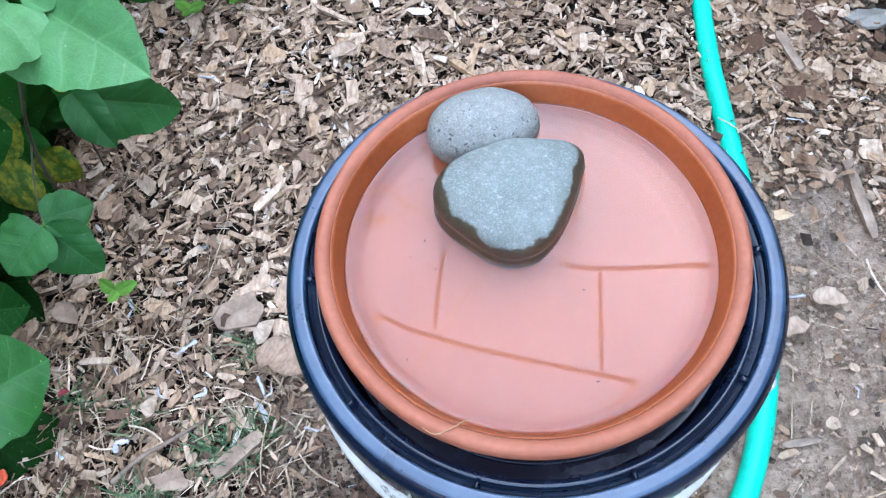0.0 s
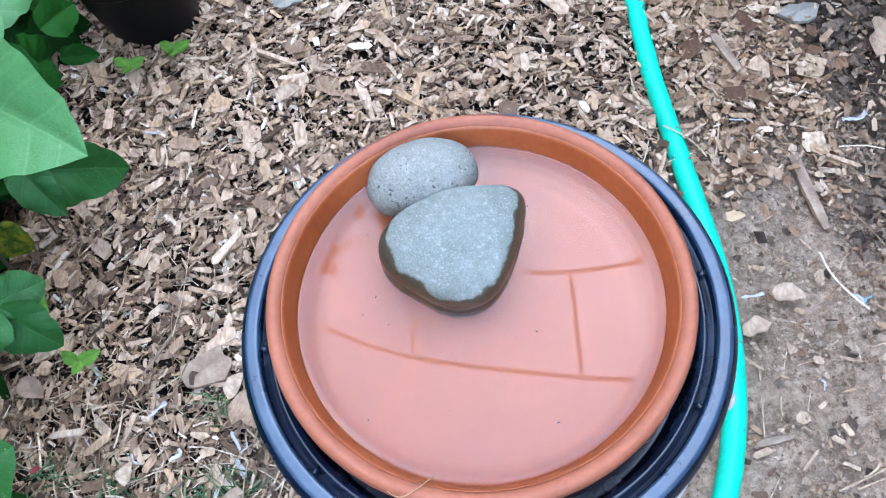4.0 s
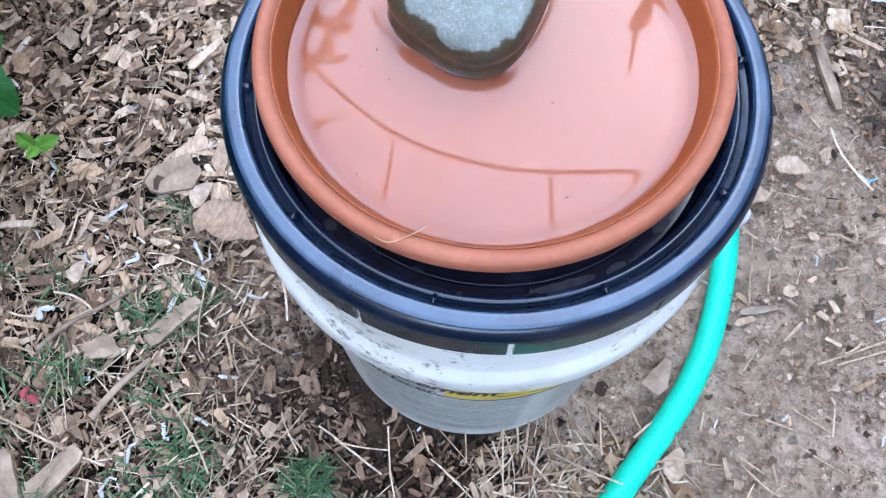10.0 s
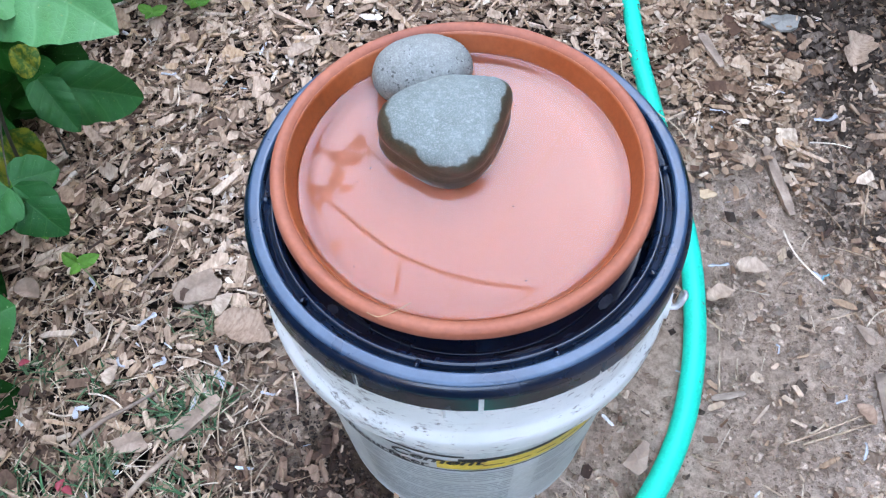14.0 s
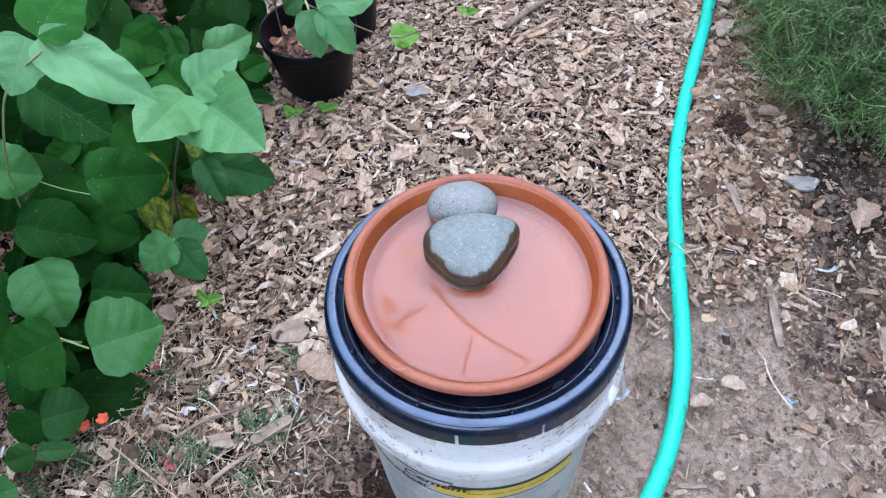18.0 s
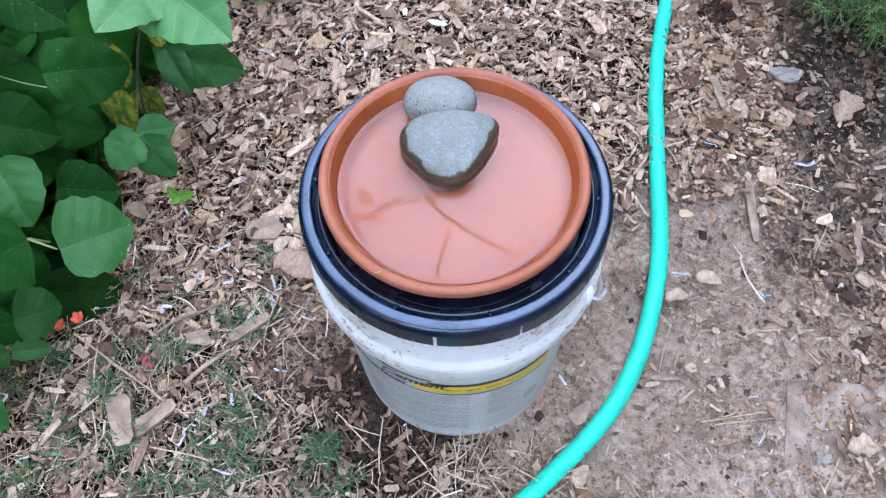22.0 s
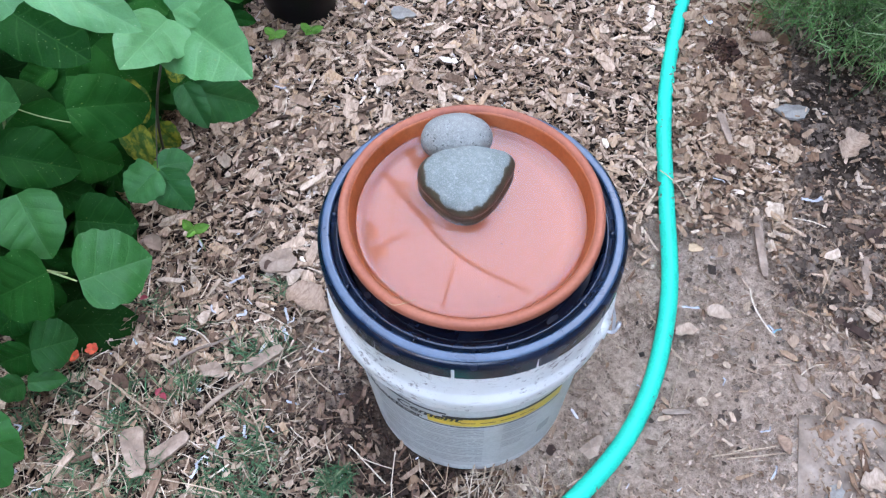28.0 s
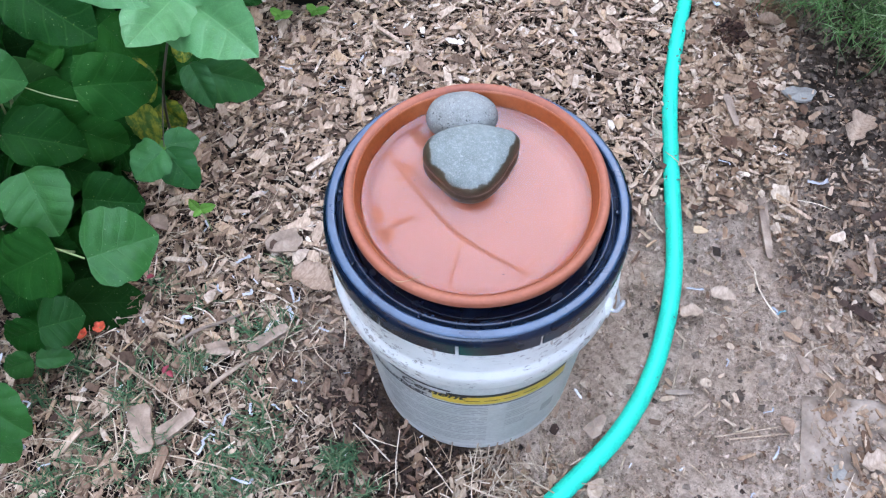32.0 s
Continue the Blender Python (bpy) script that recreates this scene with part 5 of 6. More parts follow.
stuff("bark_scraps", v_, f_, LITTER, "bark scraps pressed into the earth", "litter")
v_, f_ = clod_soup(9000, scatter(-0.2, 0.95, -0.42, 0.7, lambda x, y: soilness(x, y) ** 2 * (1 - 0.85 * bush_shade(x, y))), ground_height, 33, 0.0024, 0.45, 0.002)
stuff("soil_clods", v_, f_, CRUMB, "small clods of brown garden soil", "soil")
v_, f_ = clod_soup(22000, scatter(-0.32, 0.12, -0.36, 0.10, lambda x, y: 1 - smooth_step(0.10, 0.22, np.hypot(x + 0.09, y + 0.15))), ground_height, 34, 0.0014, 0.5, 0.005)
stuff("dark_earth", v_, f_, DARK_EARTH, "dark earth crumbs at the bucket's foot", "soil", True)


def foot_keep(x, y):
    return np.exp(-(((x + 0.10) / 0.13) ** 2 + ((y + 0.11) / 0.11) ** 2)) * (np.hypot(x, y) > 0.143)


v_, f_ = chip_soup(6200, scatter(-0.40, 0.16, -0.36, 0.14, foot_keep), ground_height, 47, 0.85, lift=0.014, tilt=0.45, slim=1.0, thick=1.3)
stuff("bark_scraps", v_, f_, FOOT_BARK, "dark bark scraps on the earth by the bucket", "litter")


def straw_soup(n, where, seed, lift=0.020, big=1.0):
    """n thin bent stalks of three sides each."""
    g = np.random.default_rng(seed)
    x, y = where(n, g)
    n = len(x)
    size = big * np.clip(g.lognormal(math.log(0.026), 0.5, n), 0.010, 0.080)
    thick = big * g.uniform(0.00035, 0.0009, n)
    a, turn, lean = g.uniform(0, 6.283, n), g.normal(0, 0.30, n), g.normal(0, 0.14, n)
    z0 = ground_height(x, y) + 0.004 + g.uniform(0, 1, n) * lift
    low = ground_height(x, y) + 0.001
    px, py, pz = x.copy(), y.copy(), z0.copy()
    pts = []
    for k in range(6):
        for q in range(3):
            b = 2.094 * q
            pts.append(np.stack([px - np.sin(a) * thick * math.cos(b), py + np.cos(a) * thick * math.cos(b), np.maximum(pz, low) + thick * math.sin(b)], -1))
        px, py, pz = px + size / 5 * np.cos(a), py + size / 5 * np.sin(a), pz + size / 5 * lean
        a, lean = a + turn / 5 + g.normal(0, 0.06, n), lean - 0.02
    pts = np.stack(pts, 1)
    base = (18 * np.arange(n))[:, None]
    faces = []
    for k in range(5):
        for q in range(3):
            j = (q + 1) % 3
            faces += (base + np.array([3 * k + q, 3 * k + j, 3 * k + 3 + j, 3 * k + 3 + q])).tolist()
    return pts.reshape(-1, 3).tolist(), faces


def dark_foot(x, y):
    """1 on the dark patch at the bucket's foot."""
    return np.exp(-(((x + 0.13) / 0.10) ** 2 + ((y + 0.16) / 0.08) ** 2))


def straw_keep(x, y):
    front = (0.10 + 0.90 * (1 - smooth_step(-0.02, 0.26, y))) * np.where(x > 0.1, 0.03, 1.0) * smooth_step(0.20, 0.27, np.hypot(x, y))
    return np.clip(front, 0, 1) * (1 - 0.5 * dark_foot(x, y))


v_, f_ = straw_soup(12000, scatter(-0.75, 0.6, -0.42, 0.6, straw_keep), 24)
stuff("straw", v_, f_, STRAW, "scattered dry straw and grass stalks", "straw")


v_, f_ = straw_soup(1500, scatter(-0.62, 0.52, -0.40, 0.45, lambda x, y: np.where(x > 0.12, 0.12, 0.25 + 0.75 * (y < 0.12)) * (np.hypot(x, y) > 0.18) * (1 - 0.8 * dark_foot(x, y))), 48, 0.022, 1.45)
stuff("straw", v_, f_, STRAW_PALE, "long pale dry grass stalks on the mulch", "straw")


def heap_keep(x, y):
    return np.exp(-(((x - 0.075) / 0.095) ** 2 + ((y + 0.175) / 0.040) ** 2)) * (np.hypot(x, y) > 0.142)


v_, f_ = straw_soup(1200, scatter(-0.12, 0.28, -0.27, -0.06, heap_keep), 44, 0.018, 1.3)
stuff("straw", v_, f_, STRAW_PALE, "small heap of dry straw at the bucket's foot", "straw")
v_, f_ = chip_soup(2400, scatter(-0.12, 0.28, -0.27, -0.06, heap_keep), ground_height, 45, 0.85, lift=0.013, tilt=0.35)
stuff("bark_scraps", v_, f_, FLAKE, "brown bark scraps mixed with straw by the bucket", "litter")
v_, f_ = chip_soup(1300, scatter(-0.75, 0.65, -0.42, 0.95, lambda x, y: (0.35 + 0.65 * smooth_step(0.1, 0.3, -x)) * (1 - 0.7 * soilness(x, y))), ground_height, 25, 0.62, thick=0.8, lift=0.022, slim=0.7)
stuff("pale_shreds", v_, f_, WHITE_BITS, "small bleached white shreds in the mulch", "litter")


def grass_blades(seed, count):
    g = np.random.default_rng(seed)
    cx, cy = g.uniform(-0.62, -0.10, 300), g.uniform(-0.36, 0.12, 300)
    ok = (cy < 0.10 - 0.25 * np.abs(cx + 0.35)) & (np.hypot(cx, cy) > 0.215)
    cx, cy = cx[ok][:60], cy[ok][:60]
    pick = (len(cx) * g.random(count) ** 1.5).astype(int)
    x, y = cx[pick] + g.normal(0, 0.010, count), cy[pick] + g.normal(0, 0.010, count)
    a = g.uniform(0, 6.283, count)
    size, w = g.uniform(0.014, 0.042, count), g.uniform(0.0008, 0.0019, count)
    lean = g.uniform(0.5, 1.3, count)
    pts = []
    for u in (0.0, 0.35, 0.7, 1.0):
        out = size * u * np.sin(lean * (0.5 + 0.5 * u))
        up = size * u * np.cos(lean * (0.5 + 0.6 * u)) + 0.004
        for s in (-1, 1):
            k = s * w * (1 - 0.85 * u)
            pts.append(np.stack([x + out * np.cos(a) - k * np.sin(a), y + out * np.sin(a) + k * np.cos(a), ground_height(x, y) + np.maximum(up, 0.002) + 0.006], -1))
    pts = np.stack(pts, 1).reshape(-1, 3).tolist()
    base = (8 * np.arange(count))[:, None]
    faces = []
    for s in (0, 2, 4):
        faces += (base + np.array([s, s + 1, s + 3, s + 2])).tolist()
    return pts, faces


v_, f_ = grass_blades(31, 2300)
stuff("grass", v_, f_, GRASS, "short sparse green grass tufts among the mulch", "grass")

# larger chips lying on top, one by one
one_rng = random.Random(41)
shapes = []
for k in range(28):
    v_, f_ = chip_soup(1, lambda n, g: (np.zeros(1), np.zeros(1)), lambda x, y: 0 * x, 400 + k, 1.0, lift=0.0, tilt=0.0, thick=1.3)
    size_ = one_rng.uniform(0.006, 0.0125) / max(math.hypot(p[0], p[1]) for p in v_)
    shapes.append(mesh_of("wood_chip", [(p[0] * size_, p[1] * size_, p[2] * size_ * 0.7) for p in v_], f_, CHIP_ONE))
made_ = 0
while made_ < 280:
    x, y = one_rng.uniform(-0.62, 0.58), one_rng.uniform(-0.30, 0.80)
    if not clear_of(np.array([x]), np.array([y]), 0.165)[0] or one_rng.random() > 1.4 * float(mulch_keep(np.array([x]), np.array([y]))[0]) - 0.35:
        continue
    child_mesh("wood_chip", one_rng.choice(shapes), ground, pose(x, y, float(ground_height(x, y)) + 0.013, one_rng.gauss(0, 12), one_rng.gauss(0, 12), one_rng.uniform(0, 360)))
    made_ += 1


def rest(x, y):
    """Where a loose piece comes to lie: on the soil or on top of the chips."""
    bare = float(soilness(np.array([x]), np.array([y]))[0])
    return float(ground_height(x, y)) + 0.009 * (1 - min(1.0, 2 * bare))


def splinter(name, a, b, width, thick, mat, label, category, lift=0.010, seed=1):
    """A split piece of wood from a to b with frayed, uneven ends."""
    g = random.Random(seed)
    a, b = Vector((*a, 0)), Vector((*b, 0))
    d = b - a
    yaw = math.degrees(math.atan2(d.y, d.x))
    mid = (a + b) / 2
    n = 9
    bm = bmesh.new()
    rings_ = []
    for k in range(n):
        u = k / (n - 1)
        x = (u - 0.5) * d.length
        w = width * (0.56 - 0.14 * u) * (1.0 if 0 < k < n - 1 else 0.62) * g.uniform(0.94, 1.04)
        h = thick * (0.5 if 0 < k < n - 1 else 0.25)
        off = g.uniform(-0.03, 0.03) * width
        rings_.append([bm.verts.new((x + g.uniform(-0.04, 0.04) * width, off + s * w, t * h + g.uniform(-0.1, 0.1) * thick)) for s, t in ((-1, -1), (1, -1), (1, 0.7), (0.2, 1.0), (-1, 0.8))])
    for p, q in zip(rings_, rings_[1:]):
        for j in range(5):
            bm.faces.new((p[j], q[j], q[(j + 1) % 5], p[(j + 1) % 5]))
    bm.faces.new(rings_[0])
    bm.faces.new(rings_[-1][::-1])
    bmesh.ops.recalc_face_normals(bm, faces=bm.faces)
    ob = part(name, bm, mat, smooth=False)
    ob.matrix_basis = pose(mid.x, mid.y, rest(mid.x, mid.y) + lift + thick * 0.4, 2, -2, yaw)
    return tagged(ob, label, category)


def dry_leaf(place, size, yaw, label, mat=None, lobes=0.0, seed=1, curl=0.10, lift=0.014, category="leaf"):
    """A pointed, creased and curled leaf, or an angular flat flake of bark or stone."""
    g = random.Random(seed)
    verts, faces = [], []
    if category in ("leaf", "petal"):
        n, m_ = 10, 6
        bend = g.uniform(-0.25, 0.35)
        for i in range(n + 1):
            u = i / n
            w = 0.62 * math.sin(math.pi * u ** 0.8) ** 0.75 * (1 + lobes * math.sin(13 * u)) * g.uniform(0.88, 1.08) if 0 < i < n else 0.015
            for j in range(m_ + 1):
                v = 2 * j / m_ - 1
                edge = 1 + 0.10 * g.uniform(-1, 1) * (abs(v) == 1)
                verts.append((2 * u - 1, v * w * edge + 0.18 * math.sin(3 * u), (curl * 2.2 + 0.10) * abs(v) ** 1.5 * w + bend * (u - 0.5) ** 2 + g.uniform(-0.025, 0.025)))
        for i in range(n):
            for j in range(m_):
                a = i * (m_ + 1) + j
                faces.append((a, a + 1, a + m_ + 2, a + m_ + 1))
        rim = [i * (m_ + 1) for i in range(n + 1)] + [n * (m_ + 1) + j for j in range(1, m_ + 1)] + [i * (m_ + 1) + m_ for i in range(n - 1, -1, -1)] + list(range(m_ - 1, 0, -1))
        thick = 0.03
    else:
        corners = g.randint(11, 14)
        verts = [(0, 0, 0.06)]
        for k in range(corners):
            a = 2 * math.pi * (k + g.uniform(-0.3, 0.3)) / corners
            r = g.uniform(0.72, 1.08) * (1 + 0.12 * math.cos(3 * a + seed))
            verts.append((r * math.cos(a), 0.68 * r * math.sin(a), g.uniform(-0.06, 0.06)))
        faces = [(0, 1 + k, 1 + (k + 1) % corners) for k in range(corners)]
        rim = list(range(1, corners + 1))
        thick = 0.16
    count = len(verts)
    verts += [(x * 0.99, y * 0.99, z - thick) for x, y, z in verts]
    faces += [tuple(i + count for i in f[::-1]) for f in faces[:]]
    for k in range(len(rim)):
        p, q = rim[k], rim[(k + 1) % len(rim)]
        faces.append((p, p + count, q + count, q))
    verts = [(x * size, y * size, z * size) for x, y, z in verts]
    name = "dry_leaf" if category == "leaf" else "petal" if category == "petal" else "stone_flake" if category in ("stone", "pebble") else "bark_flake"
    ob = new(name, mesh_of(name, verts, faces, mat or DRY_LEAF, category in ("leaf", "petal")))
    x, y = place
    ob.matrix_basis = pose(x, y, rest(x, y) + lift + 0.004, g.uniform(-8, 8), g.uniform(-8, 8), yaw)
    return tagged(ob, label, category)


def lay_stick(points, r, label, mat=TWIG, name="stick", category="stick", lift=0.012):
    return tagged(part(name, tube([(x, y, rest(x, y) + lift + r) for x, y in points], r, 8, 0.7), mat), label, category)


def pale_shred(place, length, yaw, mat=None, label="small bleached white shred lying on mulch"):
    """A short torn strip, bent and crumpled."""
    x, y = place
    z = rest(x, y) + 0.016
    g = random.Random(int(1000 * (x + y * 3)))
    w, n = length * g.uniform(0.045, 0.095), 10
    kink, fold_ = g.randint(2, 7), g.choice((-1.5, -0.9, 0.0, 0.8, 1.3))
    bm = bmesh.new()
    rows_ = []
    at, head, z_, slope = Vector((-0.4 * length, 0, 0)), g.uniform(-0.4, 0.4), 0.0, g.uniform(-0.3, 0.5)
    for k in range(n):
        side = Vector((-math.sin(head), math.cos(head), 0)) * w * g.uniform(0.55, 1.15)
        twist = g.uniform(-0.6, 0.6) * w
        mid_ = at + Vector((0, 0, z_))
        rows_.append([bm.verts.new(mid_ + side * q + Vector((0, 0, h + q * twist))) for q, h in ((-1, 0), (1, 0), (1, 0.0007), (-1, 0.0007))])
        at = at + Vector((math.cos(head), math.sin(head), 0)) * length * 0.095
        head += g.gauss(0, 0.07) + (fold_ if k == kink else 0.0)
        z_, slope = max(0.0, z_ + slope * length * 0.06), g.uniform(-0.4, 0.4)
    for p, q in zip(rows_, rows_[1:]):
        for j in range(4):
            bm.faces.new((p[j], q[j], q[(j + 1) % 4], p[(j + 1) % 4]))
    bm.faces.new(rows_[0])
    bm.faces.new(rows_[-1][::-1])
    bmesh.ops.recalc_face_normals(bm, faces=bm.faces)
    ob = part("shred", bm, mat or SHRED)
    ob.matrix_basis = pose(x, y, z, g.uniform(-12, 12), g.uniform(-8, 8), yaw)
    return tagged(ob, label, "litter", "white shreds in the mulch")


SHRED = surface("bleached strip", [(0.3, (0.34, 0.345, 0.36)), (0.6, (0.53, 0.54, 0.56))], 30.0, 200.0, 0.6)


def sprout(place, height):
    x, y = place
    z0 = float(ground_height(x, y))
    plant = tagged(empty("sprout", (x, y, z0)), "small bright green sprout in the mulch", "seedling", "sprouts in the mulch")
    part("stem", tube([(0, 0, 0), (0.002, 0.001, height * 0.5), (0, 0, height)], 0.0009, 6), STEM, plant)
    for k, a in enumerate((0.4, 2.6, 4.4)):
        size = 0.024 if k < 2 else 0.016
        put_leaf(plant, (x, y, z0 + height), (x + size * math.cos(a), y + size * math.sin(a), z0 + height + 0.004), 0.62, True)
    return plant


def fallen_flower(place):
    x, y = place
    z0 = float(ground_height(x, y)) + 0.028
    flower = tagged(empty("flower", (x, y, z0)), "small orange-red bean blossom low in the grass", "flower", "red blossoms")
    for k in range(5):
        bm = bmesh.new()
        bmesh.ops.create_uvsphere(bm, u_segments=12, v_segments=8, radius=1.0)
        a = 72 * k
        bmesh.ops.transform(bm, matrix=pose(0, 0, 0, 0, 0, a) @ pose(0.0042, 0, 0, 0, -35, 0) @ Matrix.Diagonal((0.006, 0.0046, 0.0018, 1)), verts=bm.verts)
        part("petal", bm, PETAL, flower)
    part("stem", tube([(0, 0, -0.024), (0.001, 0, -0.012), (0, 0, 0)], 0.0008, 6), STEM, flower)
    return flower


splinter("wood_piece", (-0.308, -0.052), (-0.263, -0.009), 0.0161, 0.0090, WOOD_GREY, "split grey-brown wood shard lying on mulch", "wood piece", 0.014, 2)
dry_leaf((-0.272, 0.101), 0.0162, 60, "curled yellow-brown dry leaf on mulch", None, 0.00, 3, 0.12, 0.014, "leaf")
dry_leaf((-0.308, 0.126), 0.0328, 20, "flat grey-brown bark flake on mulch", WOOD_GREY, 0.00, 4, 0.05, 0.014, "bark")
dry_leaf((-0.246, 0.065), 0.0347, -20, "broad tan dry leaf beside the bucket", None, 0.16, 5, 0.12, 0.014, "leaf")
dry_leaf((-0.490, 0.111), 0.0191, -30, "dark grey-brown dry leaf on mulch", WOOD_GREY, 0.00, 6, 0.12, 0.014, "leaf")
dry_leaf((-0.382, 0.017), 0.0135, 80, "reddish brown oval dry leaf", None, 0.00, 7, 0.12, 0.014, "leaf")
dry_leaf((-0.347, -0.059), 0.0195, 0, "pale brown bark flake among grass", WOOD_GREY, 0.00, 8, 0.12, 0.014, "bark")
lay_stick([(-0.407, -0.063), (-0.385, -0.037), (-0.358, -0.018), (-0.327, 0.004)], 0.0027, "thin grey twig lying in grass", TWIG, "stick", "stick", 0.012)
lay_stick([(-0.346, -0.125), (-0.326, -0.095), (-0.301, -0.068)], 0.0038, "brown twig lying in grass", WOOD_GREY, "stick", "stick", 0.012)
lay_stick([(-0.347, 0.174), (-0.363, 0.147), (-0.376, 0.124)], 0.0021, "thin dry twig on mulch", TWIG, "stick", "stick", 0.012)
splinter("stick", (0.404, 0.354), (0.413, 0.233), 0.0129, 0.0080, WOOD_GREY, "grey stick half sunk in bare soil", "stick", 0.006, 9)
splinter("stick", (0.337, 0.510), (0.354, 0.445), 0.0120, 0.0060, WOOD_GREY, "weathered brown stick on mulch", "stick", 0.012, 10)
dry_leaf((0.456, 0.536), 0.0279, 10, "flat grey slate flake on soil", GREY_ROCK, 0.00, 11, 0.04, 0.014, "stone")
dry_leaf((0.552, 0.476), 0.0337, 50, "curled brown dry leaf on soil", None, 0.30, 12, 0.30, 0.014, "leaf")
dry_leaf((0.303, 0.249), 0.0111, 0, "ochre pebble beside the hose", ORANGE_ROCK, 0.00, 13, 0.30, 0.016, "pebble")
splinter("stick", (0.265, -0.011), (0.302, -0.006), 0.0071, 0.0030, PAPER, "short pale wood stick on soil", "stick", 0.004, 14)
lay_stick([(0.288, 0.070), (0.281, 0.031), (0.274, -0.005)], 0.0013, "long pale straw on bare soil", STRAW, "straw_stalk", "straw", 0.004)
lay_stick([(0.329, -0.065), (0.380, -0.048), (0.432, -0.029)], 0.0014, "long pale straw on bare soil", STRAW, "straw_stalk", "straw", 0.005)
lay_stick([(0.348, -0.065), (0.394, -0.052), (0.433, -0.041)], 0.0014, "pale straw on bare soil", STRAW, "straw_stalk", "straw", 0.004)
lay_stick([(-0.509, -0.086), (-0.434, -0.121), (-0.361, -0.154)], 0.0015, "long dry grass stalk over grass", STRAW, "straw_stalk", "straw", 0.020)
lay_stick([(0.294, -0.137), (0.318, -0.154), (0.341, -0.168)], 0.0012, "dry straw on soil", STRAW, "straw_stalk", "straw", 0.004)
lay_stick([(0.298, -0.106), (0.334, -0.132)], 0.0011, "dry straw on soil", STRAW, "straw_stalk", "straw", 0.004)
lay_stick([(0.407, 0.078), (0.443, 0.086)], 0.0013, "bent dry straw on soil", STRAW, "straw_stalk", "straw", 0.004)
dry_leaf((0.533, -0.070), 0.0230, 10, "crumpled tan dry leaf on soil", None, 0.25, 15, 0.20, 0.014, "leaf")
dry_leaf((0.485, -0.085), 0.0154, 40, "small dark stone in soil", GREY_ROCK, 0.00, 16, 0.30, 0.004, "stone")
dry_leaf((0.447, 0.058), 0.0134, 120, "small brown bark flake on soil", WOOD_GREY, 0.00, 17, 0.12, 0.006, "bark")
dry_leaf((0.295, 0.110), 0.0174, 15, "lobed grey-brown dry leaf on soil", None, 0.22, 18, 0.12, 0.008, "leaf")
dry_leaf((0.339, 0.146), 0.0194, -10, "reddish brown dry leaf on soil", None, 0.00, 19, 0.12, 0.008, "leaf")
dry_leaf((0.173, -0.082), 0.0191, 50, "tan bark flake beside the hose", WOOD_GREY, 0.00, 31, 0.12, 0.014, "bark")
dry_leaf((0.183, -0.161), 0.0168, 70, "brown dry leaf at the hose", None, 0.00, 32, 0.12, 0.014, "leaf")
dry_leaf((0.422, -0.034), 0.0137, -60, "small curled brown leaf", None, 0.00, 33, 0.12, 0.006, "leaf")
splinter("stick", (0.556, 0.281), (0.553, 0.206), 0.0131, 0.0070, WOOD_GREY, "grey stick sunk in soil", "stick", 0.006, 20)
splinter("wood_piece", (-0.424, -0.158), (-0.393, -0.218), 0.0296, 0.0060, WOOD_GREY, "flat weathered wood piece among grass", "wood piece", 0.016, 21)
splinter("wood_piece", (-0.392, -0.200), (-0.351, -0.152), 0.0210, 0.0060, WOOD_GREY, "brown split wood piece among grass", "wood piece", 0.012, 22)
lay_stick([(-0.084, 0.862), (-0.012, 0.961), (0.075, 1.047)], 0.0059, "bare brown branch lying on mulch", TWIG, "stick", "stick", 0.012)
lay_stick([(-0.015, 0.942), (-0.028, 1.018)], 0.0024, "thin side twig of a fallen branch", TWIG, "stick", "stick", 0.012)
dry_leaf((-0.217, 1.019), 0.0509, 0, "round tan dry leaf on mulch", None, 0.00, 23, 0.06, 0.014, "leaf")
dry_leaf((-0.223, 0.659), 0.0227, 0, "crumpled pale grey flake on mulch", GREY_ROCK, 0.00, 25, 0.12, 0.014, "bark")
dry_leaf((-0.217, 0.491), 0.0190, 20, "tan oval dry leaf on mulch", None, 0.00, 26, 0.12, 0.014, "leaf")
dry_leaf((0.340, 0.915), 0.0266, 60, "pale brown dry leaf by the hose", None, 0.00, 27, 0.12, 0.014, "leaf")
dry_leaf((0.378, 0.916), 0.0243, 20, "grey-brown dry leaf by the hose", None, 0.00, 28, 0.12, 0.014, "leaf")
dry_leaf((0.409, 0.683), 0.0219, 0, "light brown dry leaf under the bush", None, 0.00, 29, 0.12, 0.014, "leaf")
v_, f_ = chip_soup(170, lambda n, g: (0.030 * np.sqrt(g.random(n)), g.random(n) * 6.283), lambda x, y: 0.014 * (1 - (np.hypot(x, y) / 0.034) ** 2), 93, 0.62, polar=True, lift=0.006, tilt=0.6, slim=1.3, thick=2.0)
clump = tagged(new("bark_clump", mesh_of("bark_clump", v_, f_, DARK_BARK)), "dark rotted red-brown bark clump beside the hose", "bark")
clump.matrix_basis = pose(0.350, 0.660, float(ground_height(0.350, 0.660)) + 0.010)
CARD_CORNER, CARD_RIGHT, CARD_DOWN = (0.443, 0.011), (0.571, 0.023), (0.439, -0.072)
pale_shred((-0.418, 0.123), 0.0322, 50)
pale_shred((-0.412, -0.022), 0.0270, 100)
pale_shred((-0.267, 0.013), 0.0312, -60)
pale_shred((-0.214, -0.004), 0.0204, -20)
pale_shred((-0.358, 0.082), 0.0303, 40)
pale_shred((-0.423, 0.052), 0.0153, 90)
pale_shred((-0.391, 0.444), 0.0250, -20)
pale_shred((0.486, 0.372), 0.0418, -8)
pale_shred((0.338, 0.379), 0.0240, -10)
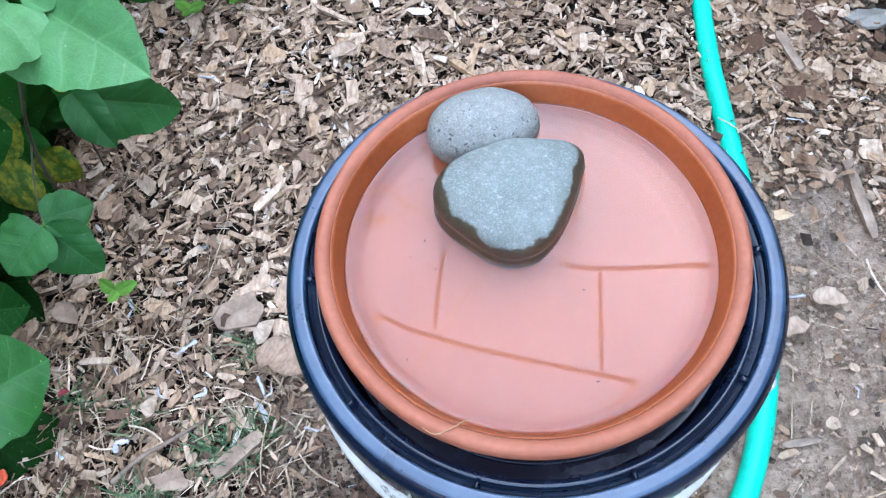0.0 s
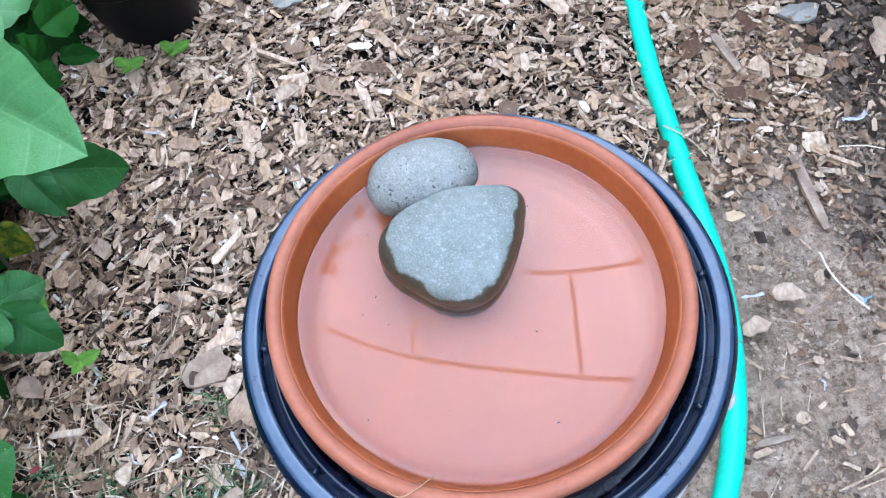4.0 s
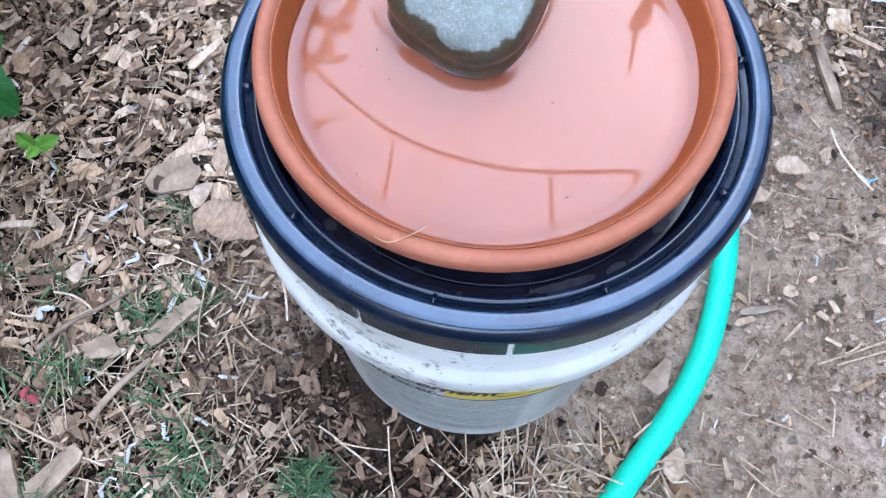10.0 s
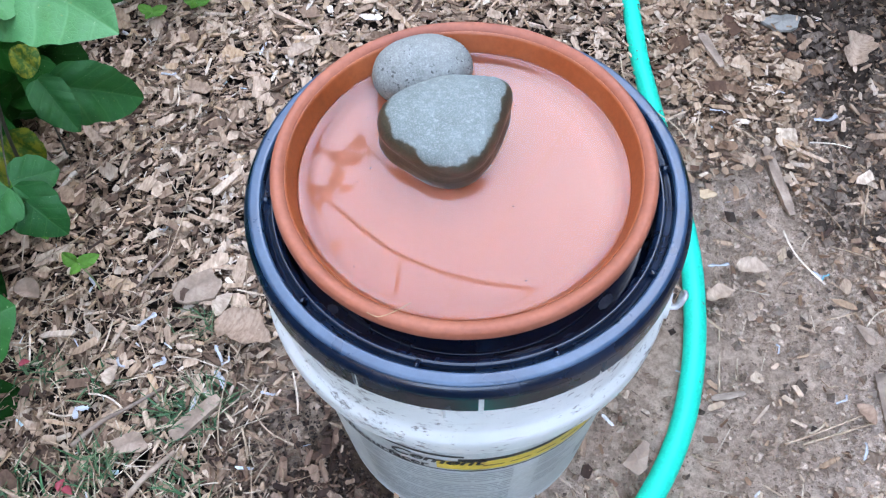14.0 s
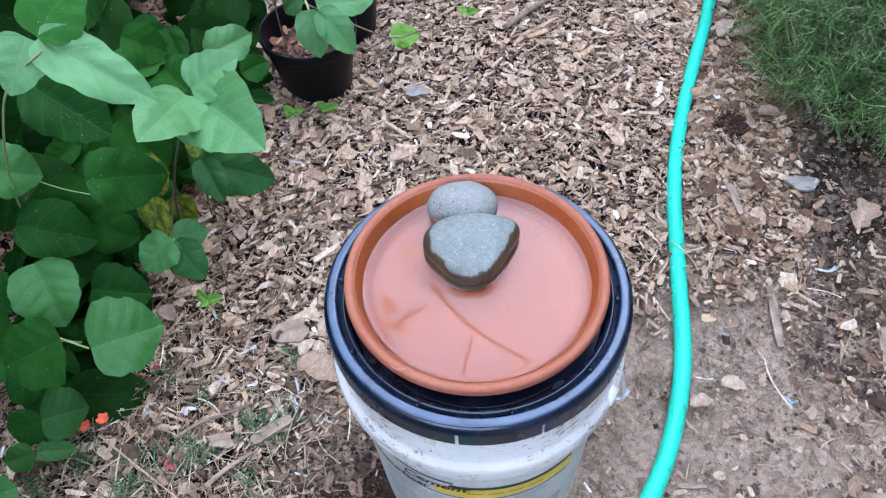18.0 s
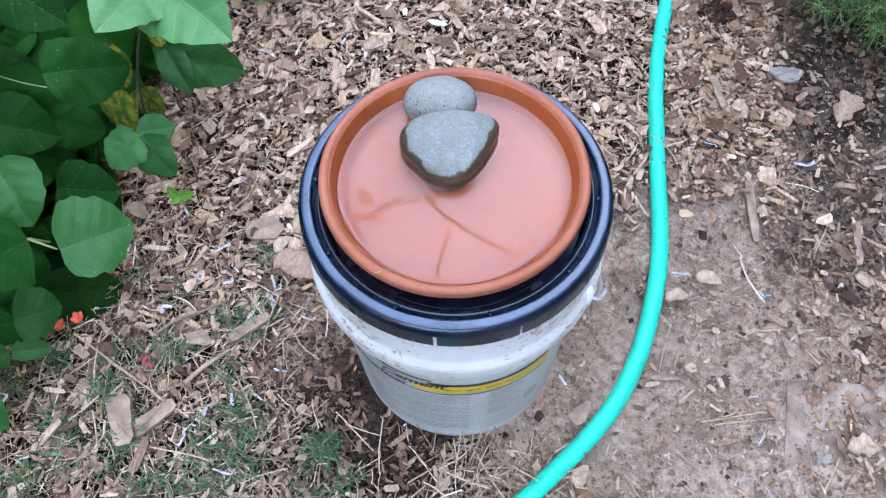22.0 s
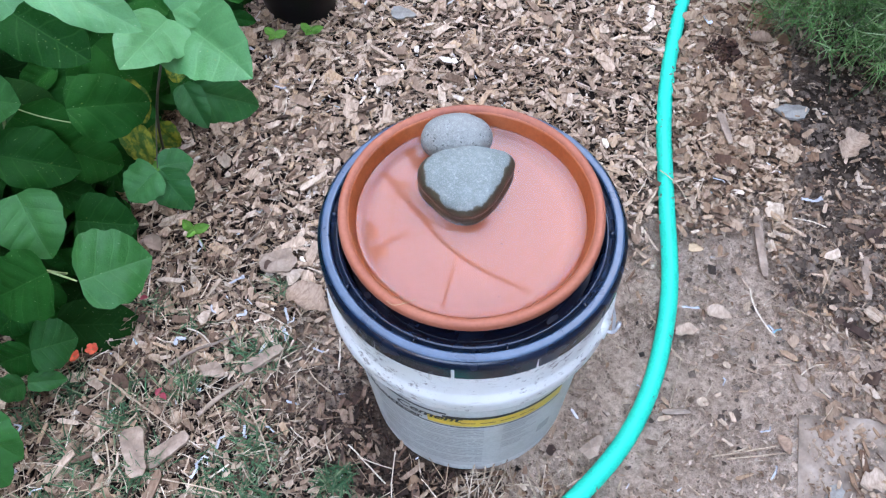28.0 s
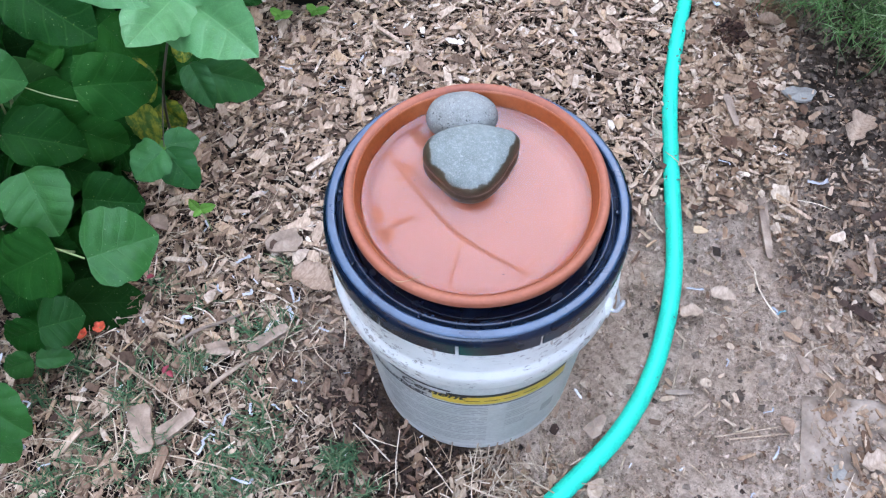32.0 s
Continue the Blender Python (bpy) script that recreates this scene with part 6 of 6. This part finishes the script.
pale_shred((-0.291, -0.016), 0.0194, 70)
pale_shred((0.297, 0.146), 0.0285, 0)
pale_shred((0.347, 0.039), 0.0163, 45)
pale_shred((0.398, -0.021), 0.0210, 20)
pale_shred((0.407, -0.078), 0.0239, 50)
pale_shred((0.371, -0.137), 0.0155, 90)
pale_shred((0.414, -0.143), 0.0173, 110)
pale_shred((-0.263, -0.227), 0.0401, -3)
pale_shred((-0.322, -0.195), 0.0237, -50)
pale_shred((-0.558, -0.236), 0.0342, -35)
pale_shred((-0.513, -0.255), 0.0234, 70)
pale_shred((0.417, 0.132), 0.0188, 45)
pale_shred((0.236, 0.016), 0.0206, -10)
pale_shred((-0.306, -0.155), 0.0237, 80)
pale_shred((-0.247, -0.124), 0.0188, 0)
pale_shred((-0.271, 0.040), 0.0260, 120)
pale_shred((-0.262, 0.033), 0.0180, 30)
pale_shred((-0.278, -0.136), 0.0220, -70)
pale_shred((-0.565, -0.177), 0.0300, 15)
pale_shred((-0.324, -0.180), 0.0260, 60)
pale_shred((-0.330, 0.030), 0.0240, -75)
pale_shred((-0.380, 0.030), 0.0200, -85)
CRIMSON = surface("crimson petal", [(0.3, (0.20, 0.02, 0.03)), (0.7, (0.36, 0.05, 0.07))], 60.0, 300.0, 0.6)
for x, y, yaw in ((-0.474, 0.026, 20), (-0.405, -0.104, 70), (-0.398, -0.110, -30)):
    dry_leaf((x, y), 0.0065, yaw, "small fallen crimson petal on the mulch", CRIMSON, 0.0, int(90 + yaw), 0.25, 0.014, "petal")
sprout((-0.420, 0.124), 0.070)
sprout((-0.170, 0.915), 0.020)
sprout((-0.373, 0.583), 0.030)
sprout((-0.429, 0.553), 0.030)
fallen_flower((-0.514, -0.063))
fallen_flower((-0.535, -0.077))

# mud-covered flat card, half buried
card = bmesh.new()
cc, cr, cd = (Vector((*p, 0)) for p in (CARD_CORNER, CARD_RIGHT, CARD_DOWN))
ux_, uy_ = (cr - cc).normalized(), (cd - cc).normalized()
grid_ = [[card.verts.new(cc + ux_ * (0.26 * i / 12) + uy_ * (0.15 * j / 8) + Vector((0, 0, 0.003 + 0.0007 * math.sin(0.7 * i + 0.5 * j) - 0.0014 * j + 0.0004 * math.sin(2.3 * j)))) for j in range(9)] for i in range(13)]
for i in range(12):
    for j in range(8):
        card.faces.new((grid_[i][j], grid_[i + 1][j], grid_[i + 1][j + 1], grid_[i][j + 1]))
bmesh.ops.recalc_face_normals(card, faces=card.faces)
bmesh.ops.solidify(card, geom=card.faces[:], thickness=0.0015)
card_ob = tagged(part("card_sheet", card, PAPER), "flat grey-brown card sheet half buried in soil", "card")
card_ob.location.z = float(ground_height(cc.x, cc.y)) + 0.0060
v_, f_ = chip_soup(150, scatter(0.46, 0.60, -0.12, 0.01, lambda x, y: 1 + 0 * x), lambda x, y: 0 * x + card_ob.location.z + 0.004, 95, 0.8, lift=0.001, tilt=0.06, slim=1.2)
stuff("bark_scraps", v_, f_, FLAKE, "brown bark scraps lying on the card sheet", "litter")
v_, f_ = clod_soup(1000, scatter(0.45, 0.62, -0.13, 0.01, lambda x, y: 0.15 + 0.85 * (clods(x, y, 0.03, 5) > 0.05)), lambda x, y: 0 * x + card_ob.location.z + 0.002, 96, 0.0013, 0.6, 0.002)
stuff("soil_crumbs", v_, f_, CRUMB, "loose soil crumbs washed over the card sheet", "soil")

pale_shred((0.418, 0.132), 0.016, 55, surface("light blue strip", [(0.3, (0.12, 0.34, 0.40)), (0.7, (0.20, 0.44, 0.50))], 40.0, 200.0, 0.5), "small light blue plastic strip lying on soil")

# specks and a straw in the saucer, splashes on the lid
speck_rng = random.Random(61)
for k in range(26):
    a, r = speck_rng.uniform(0, 6.283), 0.10 * math.sqrt(speck_rng.random())
    x, y = SX + r * math.cos(a), SY + r * math.sin(a)
    bm = bmesh.new()
    bmesh.ops.create_icosphere(bm, subdivisions=1, radius=1.0)
    s = speck_rng.uniform(0.0002, 0.0005)
    bmesh.ops.transform(bm, matrix=pose(x, y, 0.3726, 0, 0, speck_rng.uniform(0, 360)) @ Matrix.Diagonal((s * speck_rng.uniform(1, 3), s, s * 0.6, 1)), verts=bm.verts)
    tagged(part("speck", bm, DARK_STEM), "dark speck of debris on the saucer floor", "debris", "specks in the saucer")
tagged(part("straw_bit", tube([(-0.062, -0.108, 0.4085), (-0.055, -0.112, 0.4105), (-0.046, -0.108, 0.4085), (-0.036, -0.101, 0.4065)], 0.00035, 6), STRAW_ONE), "thin curled straw on the saucer rim", "straw")
# The splashes' pale sky sheen is put into their base colour.
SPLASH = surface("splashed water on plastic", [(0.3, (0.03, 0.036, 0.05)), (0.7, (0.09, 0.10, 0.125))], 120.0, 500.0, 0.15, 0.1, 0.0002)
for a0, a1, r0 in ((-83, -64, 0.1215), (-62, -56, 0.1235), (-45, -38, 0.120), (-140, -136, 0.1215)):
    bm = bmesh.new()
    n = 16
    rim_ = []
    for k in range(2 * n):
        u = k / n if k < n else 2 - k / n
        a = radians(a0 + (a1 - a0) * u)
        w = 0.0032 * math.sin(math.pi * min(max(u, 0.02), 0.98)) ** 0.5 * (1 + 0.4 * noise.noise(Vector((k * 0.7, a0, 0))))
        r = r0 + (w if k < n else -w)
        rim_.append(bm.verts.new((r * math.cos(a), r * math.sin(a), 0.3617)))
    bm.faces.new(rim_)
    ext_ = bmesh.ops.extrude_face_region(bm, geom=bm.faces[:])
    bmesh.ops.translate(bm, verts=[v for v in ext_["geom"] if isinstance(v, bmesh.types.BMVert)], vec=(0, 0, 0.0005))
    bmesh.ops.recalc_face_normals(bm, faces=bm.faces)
    part("splash_mark", bm, SPLASH, lid, "splash of water, sky sheen put into its colour", smooth=False)

# ---- plain walls out of view, added to block the low sky and the sun ----
def blocking_wall(name, x0, x1, y0, y1, h, label):
    bm = bmesh.new()
    bmesh.ops.create_cube(bm, size=1.0, matrix=pose((x0 + x1) / 2, (y0 + y1) / 2, h / 2 - 0.05) @ Matrix.Diagonal((x1 - x0, y1 - y0, h + 0.1, 1)))
    return tagged(part(name, bm, WALL_DARK, smooth=False), label, "wall", kind="structure")


WALL_DARK = surface("plain dark wall", [(0.3, (0.07, 0.055, 0.042)), (0.7, (0.14, 0.11, 0.085))], 3.0, 60.0, 0.85)
blocking_wall("wall_south", -1.75, 1.65, -4.2, -4.0, 1.8, "plain dark unseen wall at the near end, blocks low sky")
blocking_wall("wall_west", -1.75, -1.60, -4.0, 4.2, 3.3, "plain dark unseen wall behind the beans, blocks low sky")
blocking_wall("wall_east", 1.50, 1.65, -4.0, 4.2, 3.3, "plain dark unseen wall behind the bush, blocks low sky and sun")
blocking_wall("wall_north", -1.75, 1.65, 4.2, 4.35, 4.2, "plain dark unseen wall at the far end, blocks low sky and sun")
